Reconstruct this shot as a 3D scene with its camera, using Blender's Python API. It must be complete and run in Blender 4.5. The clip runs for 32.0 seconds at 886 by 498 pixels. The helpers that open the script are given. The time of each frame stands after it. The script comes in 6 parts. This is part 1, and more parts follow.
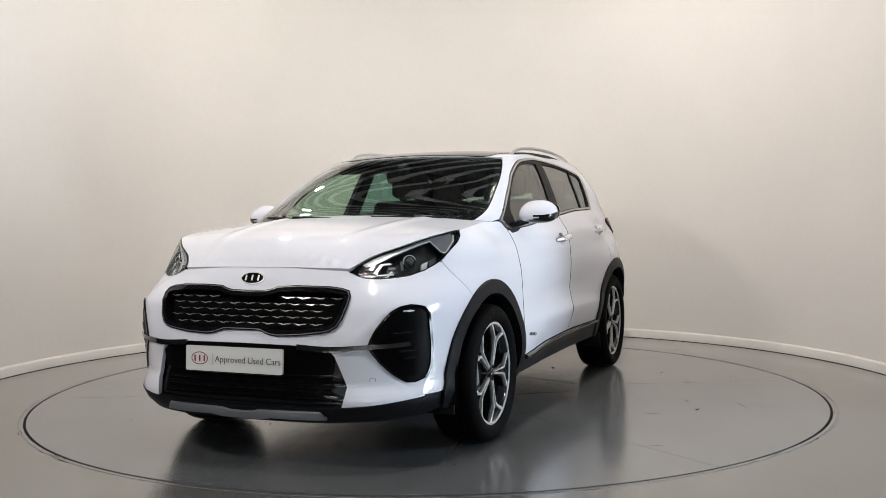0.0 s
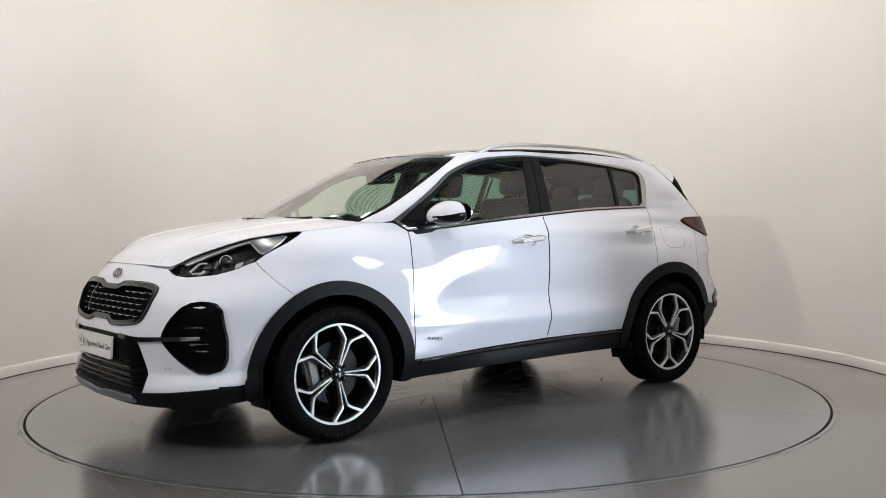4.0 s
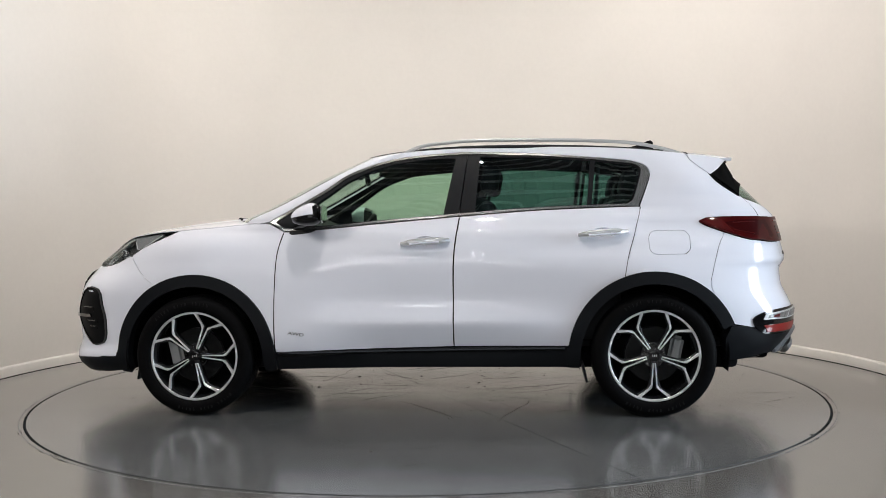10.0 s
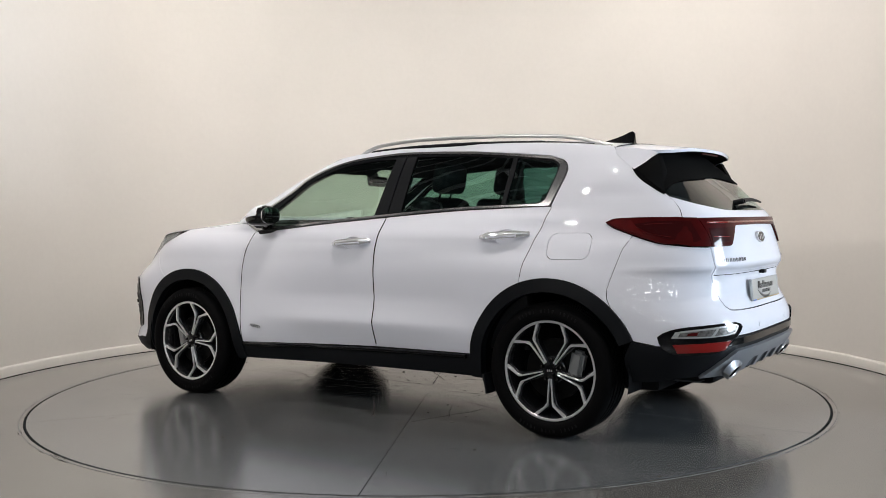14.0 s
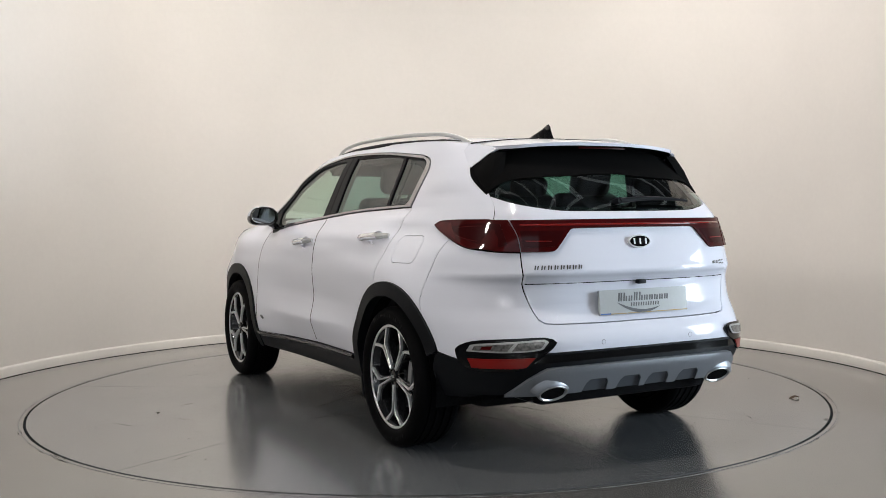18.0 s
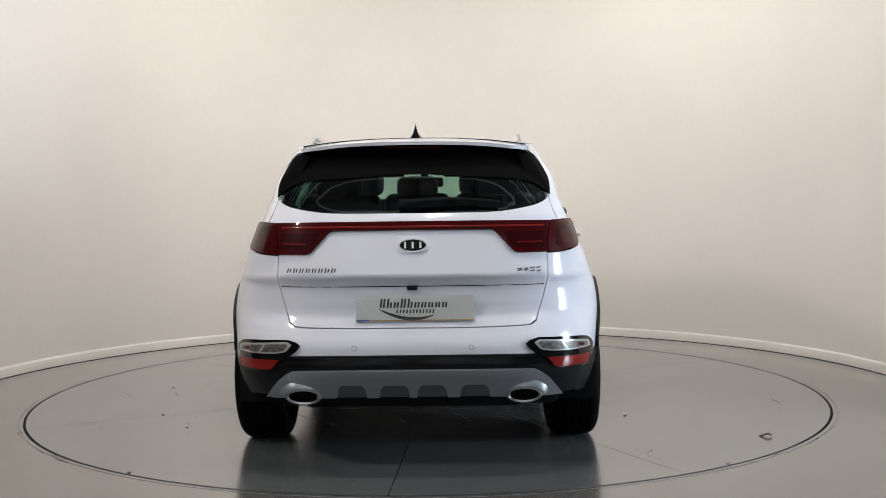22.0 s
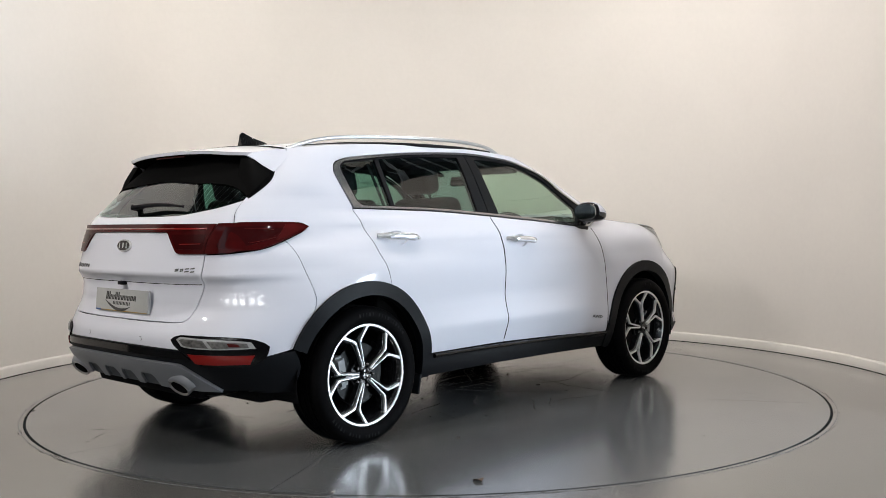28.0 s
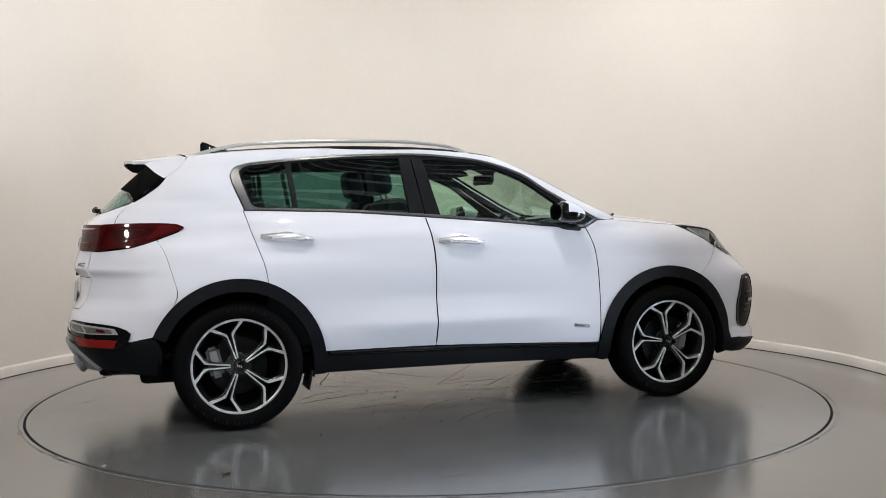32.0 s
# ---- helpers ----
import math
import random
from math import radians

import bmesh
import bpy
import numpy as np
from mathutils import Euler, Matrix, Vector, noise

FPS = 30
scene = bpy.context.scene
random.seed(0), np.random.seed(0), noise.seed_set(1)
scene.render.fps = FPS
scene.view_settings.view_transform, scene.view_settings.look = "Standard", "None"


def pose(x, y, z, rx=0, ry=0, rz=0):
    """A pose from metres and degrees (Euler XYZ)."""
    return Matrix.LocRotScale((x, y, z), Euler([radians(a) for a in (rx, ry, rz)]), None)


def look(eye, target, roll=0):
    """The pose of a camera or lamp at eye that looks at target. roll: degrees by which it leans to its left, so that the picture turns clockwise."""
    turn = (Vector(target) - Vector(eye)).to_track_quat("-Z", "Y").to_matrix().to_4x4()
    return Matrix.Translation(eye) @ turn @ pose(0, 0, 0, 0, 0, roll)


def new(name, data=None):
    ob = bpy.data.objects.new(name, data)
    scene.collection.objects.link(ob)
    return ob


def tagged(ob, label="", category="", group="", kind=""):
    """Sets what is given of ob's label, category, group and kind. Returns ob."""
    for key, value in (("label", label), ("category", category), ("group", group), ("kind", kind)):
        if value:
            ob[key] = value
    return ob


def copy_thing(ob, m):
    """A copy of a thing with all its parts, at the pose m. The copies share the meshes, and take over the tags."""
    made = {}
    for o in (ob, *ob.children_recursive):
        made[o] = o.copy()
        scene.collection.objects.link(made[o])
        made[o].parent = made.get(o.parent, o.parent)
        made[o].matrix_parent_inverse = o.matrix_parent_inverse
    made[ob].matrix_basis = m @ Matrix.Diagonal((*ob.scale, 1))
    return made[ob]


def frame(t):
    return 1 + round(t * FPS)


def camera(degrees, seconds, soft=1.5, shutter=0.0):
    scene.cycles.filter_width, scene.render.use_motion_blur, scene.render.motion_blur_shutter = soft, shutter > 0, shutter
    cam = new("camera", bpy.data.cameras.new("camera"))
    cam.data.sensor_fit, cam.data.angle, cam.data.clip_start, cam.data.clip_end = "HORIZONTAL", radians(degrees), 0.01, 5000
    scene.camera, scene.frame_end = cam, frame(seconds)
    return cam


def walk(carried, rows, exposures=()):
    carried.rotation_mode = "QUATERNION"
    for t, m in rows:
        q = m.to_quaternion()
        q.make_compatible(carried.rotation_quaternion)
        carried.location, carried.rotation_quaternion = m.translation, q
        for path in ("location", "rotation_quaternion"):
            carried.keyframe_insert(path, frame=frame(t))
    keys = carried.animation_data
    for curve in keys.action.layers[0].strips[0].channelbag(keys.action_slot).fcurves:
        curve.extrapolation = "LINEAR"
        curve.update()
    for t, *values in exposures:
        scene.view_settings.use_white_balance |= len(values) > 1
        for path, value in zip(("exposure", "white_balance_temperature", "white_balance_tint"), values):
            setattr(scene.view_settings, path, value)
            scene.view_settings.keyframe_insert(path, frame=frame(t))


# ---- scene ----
cam = camera(49.53, 32.0, soft=.85)
STAND = pose(0, -6.452, 1.139, 88.23, 0.694, -0.851)
walk(cam, [(0.0, STAND), (32.0, STAND)])

SECONDS = 32.0
START, RATE = -113.91, -7.1439          # the turntable's heading and its speed, degrees and degrees a second
SHIFT = Vector((-.026, .035, 0))        # the car's place on the turntable


def heading(t):
    return START + RATE * t


# ---- light ----
world = bpy.data.worlds.new("hall_air")
scene.world = world
world.use_nodes = True
world.node_tree.nodes["Background"].inputs[0].default_value = (.9, .92, 1, 1)
world.node_tree.nodes["Background"].inputs[1].default_value = 0.05
scene.view_settings.exposure = -0.53


def area(name, place, target, size, size_y, watts, colour):
    d = bpy.data.lights.new(name, "AREA")
    d.shape, d.size, d.size_y, d.energy, d.color = ("RECTANGLE", size, size_y, watts, colour)
    ob = new(name, d)
    ob.matrix_world = look(place, target)
    return ob


# round bay lamps: place and watts
LAMPS = (((-1.75, 2.35, 3.62), 16), ((1.5, .9, 4.5), 88), ((-3.4, -3.9, 3.5), 138), ((-1.2, .9, 4.5), 80), ((0, -2.6, 5.0), 120), ((3.3, -4.4, 4.3), 45))
WARM, COOL = (1.0, .945, .885), (.73, .867, 1.0)
for spot, watts in LAMPS:
    d = bpy.data.lights.new("bay_light", "AREA")
    d.shape, d.size, d.energy, d.color = "DISK", .34 if spot[0] < -3 else .15, watts, WARM
    new("bay_light", d).matrix_world = look((spot[0], spot[1], spot[2] - .03), (.4, -2.2, 1.4) if spot[1] > 2 else (spot[0] * .35, spot[1] * .35 + .2, 0))
area("hall_wash", (0, -9.5, 5.3), (0, -4, 0), 7.0, 4.0, 105, COOL)
area("window_light", (6.5, -2.44, 1.55), (0, -.2, 1.0), 1.44, 2.1, 540, COOL)


# ---- materials ----
def material(name, colour, rough=.5, metal=0.0, coat=0.0, spec=.5, grain=0.0, scale=40, bump=0.0, stain=0.0, stain_scale=1.5, emit=None, power=0.0, flakes=0.0):
    m = bpy.data.materials.new(name)
    m.use_nodes = True
    nt = m.node_tree
    b = nt.nodes["Principled BSDF"]
    b.inputs["Base Color"].default_value = (*colour, 1)
    b.inputs["Roughness"].default_value = rough
    b.inputs["Metallic"].default_value = metal
    b.inputs["Coat Weight"].default_value = coat
    b.inputs["Coat Roughness"].default_value = .03
    b.inputs["Specular IOR Level"].default_value = spec
    if emit:
        b.inputs["Emission Color"].default_value = (*emit, 1)
        b.inputs["Emission Strength"].default_value = power
    if grain or stain or bump or flakes:
        co = nt.nodes.new("ShaderNodeTexCoord")
        fine = nt.nodes.new("ShaderNodeTexNoise")
        fine.inputs["Scale"].default_value = scale
        fine.inputs["Detail"].default_value = 4
        nt.links.new(co.outputs["Object"], fine.inputs["Vector"])
        big = nt.nodes.new("ShaderNodeTexNoise")
        big.inputs["Scale"].default_value = stain_scale
        big.inputs["Detail"].default_value = 6
        nt.links.new(co.outputs["Object"], big.inputs["Vector"])
        mixed = None
        for tex, amount in ((fine, grain), (big, stain)):
            if not amount:
                continue
            ramp = nt.nodes.new("ShaderNodeMapRange")
            ramp.inputs["From Min"].default_value, ramp.inputs["From Max"].default_value = .3, .7
            ramp.inputs["To Min"].default_value, ramp.inputs["To Max"].default_value = 1 - amount, 1 + amount * .6
            nt.links.new(tex.outputs["Fac"], ramp.inputs["Value"])
            mul = nt.nodes.new("ShaderNodeMix")
            mul.data_type, mul.blend_type = "RGBA", "MULTIPLY"
            mul.inputs["Factor"].default_value = 1
            if mixed:
                nt.links.new(mixed, mul.inputs["A"])
            else:
                mul.inputs["A"].default_value = (*colour, 1)
            nt.links.new(ramp.outputs["Result"], mul.inputs["B"])
            mixed = mul.outputs["Result"]
        if mixed:
            nt.links.new(mixed, b.inputs["Base Color"])
        if bump:
            bp = nt.nodes.new("ShaderNodeBump")
            bp.inputs["Strength"].default_value = bump
            bp.inputs["Distance"].default_value = .004
            nt.links.new(fine.outputs["Fac"], bp.inputs["Height"])
            nt.links.new(bp.outputs["Normal"], b.inputs["Normal"])
    return m


def glass(name, tint, gloss_rough=.0, strength=1.0, base=.075, fall=5.0):
    """A thin pane: tinted straight-through light and a Fresnel gloss."""
    m = bpy.data.materials.new(name)
    m.use_nodes = True
    nt = m.node_tree
    nt.nodes.remove(nt.nodes["Principled BSDF"])
    out = nt.nodes["Material Output"]
    clear, gloss, mix, weight = (nt.nodes.new("ShaderNodeBsdfTransparent"), nt.nodes.new("ShaderNodeBsdfGlossy"), nt.nodes.new("ShaderNodeMixShader"), nt.nodes.new("ShaderNodeLayerWeight"))
    clear.inputs["Color"].default_value = (*tint, 1)
    gloss.inputs["Roughness"].default_value = gloss_rough
    gloss.inputs["Color"].default_value = (strength, strength, strength, 1)
    weight.inputs["Blend"].default_value = .5
    power, scaled = nt.nodes.new("ShaderNodeMath"), nt.nodes.new("ShaderNodeMath")
    power.operation, scaled.operation = "POWER", "MULTIPLY_ADD"
    power.inputs[1].default_value = fall
    scaled.inputs[1].default_value, scaled.inputs[2].default_value = .92 - base, base
    nt.links.new(weight.outputs["Facing"], power.inputs[0])
    nt.links.new(power.outputs[0], scaled.inputs[0])
    nt.links.new(scaled.outputs[0], mix.inputs[0])
    nt.links.new(clear.outputs[0], mix.inputs[1])
    nt.links.new(gloss.outputs[0], mix.inputs[2])
    nt.links.new(mix.outputs[0], out.inputs["Surface"])
    return m


PAINT = material("white_paint", (.715, .724, .795), .5, coat=.8, spec=.12, grain=.015, scale=300)
PAINT.node_tree.nodes["Principled BSDF"].inputs["Coat Roughness"].default_value = .012
GLOSS = material("gloss_black", (.004, .004, .0045), .06, spec=.4)
PLASTIC = material("grained_black_plastic", (.0042, .0050, .0068), .5, spec=.16, grain=.2, scale=600, bump=.06, stain=.15, stain_scale=3)
DARK = material("dark_underside", (.007, .007, .008), .8, spec=.08, grain=.3, scale=60)
# near-black for seals and borders, also laid in gaps as their shade
SHADOW_GAP = material("black_seal_and_gap", (.004, .004, .004), .9, spec=.04)
RUBBER = material("tyre_rubber", (.0028, .0028, .0032), .65, spec=.05, grain=.25, scale=120, bump=.1, stain=.2, stain_scale=6)
MARK = material("raised_rubber_marking", (.0060, .0060, .0066), .6, spec=.12)
ALLOY = material("machined_alloy", (.80, .80, .81), .32, metal=.7, grain=.05, scale=200)
ALLOY_DARK = material("dark_alloy", (.012, .0125, .014), .22, metal=.3, coat=.6)
STEEL = material("brake_steel", (.016, .016, .016), .38, metal=1.0, grain=.2, scale=90)
CALIPER = material("caliper_grey", (.22, .225, .23), .5, metal=.3)
CHROME = material("satin_chrome", (.42, .418, .415), .3, metal=.9)
DARK_CHROME_TRIM = material("brushed_window_trim", (.40, .40, .402), .22, metal=.92)
LAMP_PLATE = material("pale_lamp_plate", (.11, .112, .118), .3, coat=1.0)
RAIL = material("satin_silver_rail", (.52, .52, .52), .3, metal=.5)
BADGE = material("badge_chrome", (.74, .74, .74), .2, metal=.35)
HANDLE = material("handle_chrome", (.84, .84, .85), .14, metal=.72)
SKID_DARK = material("dark_grey_skid_recess", (.070, .078, .090), .5, grain=.08, scale=400)
SILVER = material("silver_skid_paint", (.27, .285, .31), .38, metal=.55, grain=.05, scale=400)
RED = material("red_lens", (.046, .0022, .0024), .35, spec=.03, coat=.42, stain=.25, stain_scale=20)
RED_BRIGHT = material("red_reflector", (.21, .010, .008), .3, spec=.1, coat=.5)
RED_DARK = material("dark_red_lens", (.027, .0015, .0018), .35, spec=.03, coat=.42)
RED_TIP = material("pale_red_lens", (.070, .0045, .0045), .35, spec=.05, coat=.42, stain=.2, stain_scale=20)
RED_BEAD = material("red_highlight_bead", (.20, .008, .006), .2, spec=.3, coat=1.0)
LENS = glass("clear_lens", (.93, .95, .96), .05, .6, .018)
LAMP_GREY = material("lamp_housing_grey", (.16, .163, .168), .25, metal=.5)
LAMP_IN = material("lamp_interior", (.010, .010, .011), .3, spec=.3)
LAMP_CELL = material("ribbed_lamp_cell", (.15, .145, .14), .3, metal=.35, coat=.8, grain=.6, scale=70)
LAMP_CLEAR = material("clear_lamp_insert", (.40, .40, .40), .3, metal=.15, coat=.4, grain=.2, scale=120)
GLASS_FRONT = glass("green_tinted_glass", (.60, .78, .66))
GLASS_SCREEN = glass("windscreen_glass", (.74, .84, .77), fall=3.8)
GLASS_REAR = glass("privacy_glass", (.22, .39, .345))
GLASS_GATE = glass("tailgate_glass", (.36, .56, .48))
CLOTH = material("black_seat_leather", (.012, .012, .013), .5, spec=.25, grain=.2, scale=250, bump=.15)
TRIM_IN = material("black_cabin_plastic", (.013, .013, .014), .6, spec=.2, grain=.15, scale=200)
LINING = material("dark_headlining", (.022, .022, .023), .9, spec=.1, grain=.15, scale=400)
PLATE_WHITE = material("white_plate", (.72, .72, .71), .22, coat=.5, grain=.02, scale=50)
PLATE_SILVER = material("silver_plate", (.50, .51, .50), .2, metal=.15, coat=.8, grain=.03, scale=50)
INK = material("black_ink", (.012, .012, .013), .4)
INK_GREY = material("grey_ink", (.10, .10, .105), .4)
INK_RED = material("dark_red_ink", (.22, .02, .02), .4)
INK_BLUE = material("blue_band", (.02, .08, .3), .4)
INK_GOLD = material("gold_band", (.34, .22, .05), .4)
FRINGE = material("black_printed_border", (.0016, .0016, .002), .35, spec=.05)
LAMP_LIGHT = material("lamp_light_guide", (.55, .56, .57), .25, metal=.2)
LAMP_DARK = material("projector_glass", (.03, .032, .036), .06, coat=1.0)
SMOKE = material("dark_chrome", (.17, .165, .16), .09, metal=1.0)
BLADE = material("grille_dark_chrome", (.38, .38, .385), .24, metal=.7)
MIRROR = material("mirror_glass", (.55, .57, .57), .02, metal=1.0)
WALL = material("warm_white_wall_paint", (.785, .744, .700), .62, grain=.012, scale=25, stain=.03, stain_scale=1.1, bump=.03)
SKIRT = material("cream_skirting_paint", (.77, .735, .69), .45, grain=.02, scale=20, stain=.05, stain_scale=3)
HALL_WALL = material("hall_wall_grey", (.11, .11, .11), .8, grain=.1, scale=12, stain=.15)
ROOF_SHEET = material("roof_sheet", (.16, .165, .17), .5, metal=.2, grain=.1, scale=10)
GALV = material("white_painted_purlin", (.85, .85, .85), .6, grain=.08, scale=20)
STEEL_BEAM = material("painted_steel_beam", (.20, .21, .22), .5, grain=.1, scale=30)
TUBE = material("lit_tube", (.9, .9, .9), .5, emit=(.95, .98, 1), power=34)
BULB = material("lit_lamp_face", (.9, .9, .9), .5, emit=(1, .95, .88), power=4)
DAY = material("bright_window_pane", (.9, .9, .9), .5, emit=(.92, .96, 1), power=6)
LEAF = material("dry_leaf", (.075, .045, .026), .8, grain=.3, scale=80)
GRIT = material("dark_grit", (.05, .042, .035), .9, grain=.3, scale=60)
PALE = material("pale_chip", (.30, .28, .25), .7)


def floor_paint(name, colour):
    """Grey floor paint: half-gloss, with dust, scuffs and faint wheel marks."""
    m = material(name, colour, .3, grain=.04, scale=55, stain=.025, stain_scale=1.3)
    nt = m.node_tree
    b = nt.nodes["Principled BSDF"]
    b.inputs["Coat Weight"].default_value, b.inputs["Coat Roughness"].default_value = 1.0, .2
    b.inputs["Specular IOR Level"].default_value = .25
    co = nt.nodes.new("ShaderNodeTexCoord")
    n = nt.nodes.new("ShaderNodeTexNoise")
    n.inputs["Scale"].default_value, n.inputs["Detail"].default_value = 2.2, 8
    nt.links.new(co.outputs["Object"], n.inputs["Vector"])
    r = nt.nodes.new("ShaderNodeMapRange")
    r.inputs["From Min"].default_value, r.inputs["From Max"].default_value = .35, .7
    r.inputs["To Min"].default_value, r.inputs["To Max"].default_value = .15, .23
    nt.links.new(n.outputs["Fac"], r.inputs["Value"])
    nt.links.new(r.outputs["Result"], b.inputs["Roughness"])
    return m


def dirt_and_shade(m):
    """Dark smears and drips on the turntable's middle, deepened in colour for shade under the car."""
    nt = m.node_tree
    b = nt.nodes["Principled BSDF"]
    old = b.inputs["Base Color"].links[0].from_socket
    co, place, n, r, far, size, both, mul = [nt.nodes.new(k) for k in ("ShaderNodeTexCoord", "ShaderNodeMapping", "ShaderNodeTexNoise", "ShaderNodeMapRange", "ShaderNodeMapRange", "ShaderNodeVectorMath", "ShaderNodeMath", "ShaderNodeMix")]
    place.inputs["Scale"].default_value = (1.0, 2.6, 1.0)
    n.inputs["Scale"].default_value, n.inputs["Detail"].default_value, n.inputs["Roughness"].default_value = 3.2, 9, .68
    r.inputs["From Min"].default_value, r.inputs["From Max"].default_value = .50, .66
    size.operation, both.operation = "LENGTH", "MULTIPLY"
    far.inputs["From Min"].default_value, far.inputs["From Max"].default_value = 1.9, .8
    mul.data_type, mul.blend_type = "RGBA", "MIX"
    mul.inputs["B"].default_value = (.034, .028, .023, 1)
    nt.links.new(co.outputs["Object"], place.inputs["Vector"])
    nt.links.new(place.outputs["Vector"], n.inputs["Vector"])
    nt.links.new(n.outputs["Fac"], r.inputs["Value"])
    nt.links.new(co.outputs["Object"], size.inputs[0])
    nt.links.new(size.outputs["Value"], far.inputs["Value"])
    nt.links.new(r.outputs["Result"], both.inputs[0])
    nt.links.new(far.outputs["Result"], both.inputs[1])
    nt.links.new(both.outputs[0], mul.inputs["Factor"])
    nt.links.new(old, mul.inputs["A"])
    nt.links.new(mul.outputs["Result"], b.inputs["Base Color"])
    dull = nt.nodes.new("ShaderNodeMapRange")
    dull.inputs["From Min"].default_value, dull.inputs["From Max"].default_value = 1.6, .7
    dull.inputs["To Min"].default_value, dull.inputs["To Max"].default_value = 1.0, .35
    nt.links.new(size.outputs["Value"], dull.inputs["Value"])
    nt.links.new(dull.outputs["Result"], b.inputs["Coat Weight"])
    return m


FLOOR = floor_paint("grey_floor_paint", (.114, .111, .105))
DISC = dirt_and_shade(floor_paint("turntable_paint", (.114, .119, .123)))


# ---- mesh helpers ----
def mesh_of(name, verts, faces, mat, smooth=True, sharp=35):
    me = bpy.data.meshes.new(name)
    me.from_pydata([tuple(v) for v in verts], [], faces)
    me.materials.append(mat)
    me.validate()
    if smooth:
        me.shade_smooth()
        if sharp:
            me.set_sharp_from_angle(angle=radians(sharp))
    return me


def add(name, verts, faces, mat, parent=None, label="", smooth=True, sharp=35):
    ob = new(name, mesh_of(name, verts, faces, mat, smooth, sharp))
    ob.parent = parent
    if label:
        ob["label"] = label
    return ob


def part(name, bm, mat, parent=None, label="", smooth=True, sharp=35):
    me = bpy.data.meshes.new(name)
    bm.to_mesh(me)
    bm.free()
    me.materials.append(mat)
    if smooth:
        me.shade_smooth()
        me.set_sharp_from_angle(angle=radians(sharp))
    ob = new(name, me)
    ob.parent = parent
    if label:
        ob["label"] = label
    return ob


def box_bm(size, m=None, bevel=.0, segments=2):
    bm = bmesh.new()
    bmesh.ops.create_cube(bm, size=1)
    bmesh.ops.scale(bm, vec=size, verts=bm.verts)
    if bevel:
        bmesh.ops.bevel(bm, geom=bm.edges[:], offset=bevel, segments=segments, affect="EDGES", profile=.5)
    if m is not None:
        bmesh.ops.transform(bm, matrix=m, verts=bm.verts)
    return bm


def turned(profile, steps=64, start=0.0, end=360.0, axis="Z"):
    """A lathe of (radius, height) pairs about an axis."""
    whole = abs(end - start) >= 359.9
    count = steps if whole else steps + 1
    verts, faces = [], []
    for i in range(count):
        a = radians(start + (end - start) * i / steps)
        for r, h in profile:
            v = (r * math.cos(a), r * math.sin(a), h)
            verts.append(v if axis == "Z" else (v[0], v[2], v[1]))
    k = len(profile)
    for i in range(steps):
        j = (i + 1) % count
        for q in range(k - 1):
            f = (i * k + q, j * k + q, j * k + q + 1, i * k + q + 1)
            faces.append(f if axis == "Z" else f[::-1])
    return verts, faces


def prism(points, depth, m=None):
    """A flat outline in x, y made solid towards -z; m poses it."""
    n = len(points)
    verts = [Vector((x, y, 0)) for x, y in points] + [Vector((x, y, -depth)) for x, y in points]
    faces = [tuple(range(n)), tuple(reversed(range(n, 2 * n)))] + [(i, i + n, (i + 1) % n + n, (i + 1) % n) for i in range(n)]
    if m is not None:
        verts = [m @ v for v in verts]
    return verts, faces


def tube(points, radius, sides=8, closed=False, flat=1.0):
    """A round bar along points; flat squashes it upright."""
    pts = [Vector(p) for p in points]
    n = len(pts)
    verts, faces = [], []
    for i, p in enumerate(pts):
        a, b = pts[(i - 1) % n if closed else max(i - 1, 0)], pts[(i + 1) % n if closed else min(i + 1, n - 1)]
        d = (b - a).normalized()
        u = d.cross(Vector((0, 0, 1)))
        u = u.normalized() if u.length > 1e-5 else Vector((1, 0, 0))
        w = u.cross(d)
        r = radius(i / max(n - 1, 1)) if callable(radius) else radius
        for s in range(sides):
            q = 2 * math.pi * s / sides
            verts.append(p + u * (r * math.cos(q)) + w * (r * flat * math.sin(q)))
    for i in range(n if closed else n - 1):
        j = (i + 1) % n
        for s in range(sides):
            e = (s + 1) % sides
            faces.append((i * sides + s, i * sides + e, j * sides + e, j * sides + s))
    if not closed:
        faces += [tuple(reversed(range(sides))), tuple(range((n - 1) * sides, n * sides))]
    return verts, faces


# ---- the hall, the booth and the floor ----
AXIS = Vector((-.004, -.018, 0))
R_DISC, R_WALL = 2.498, 3.252


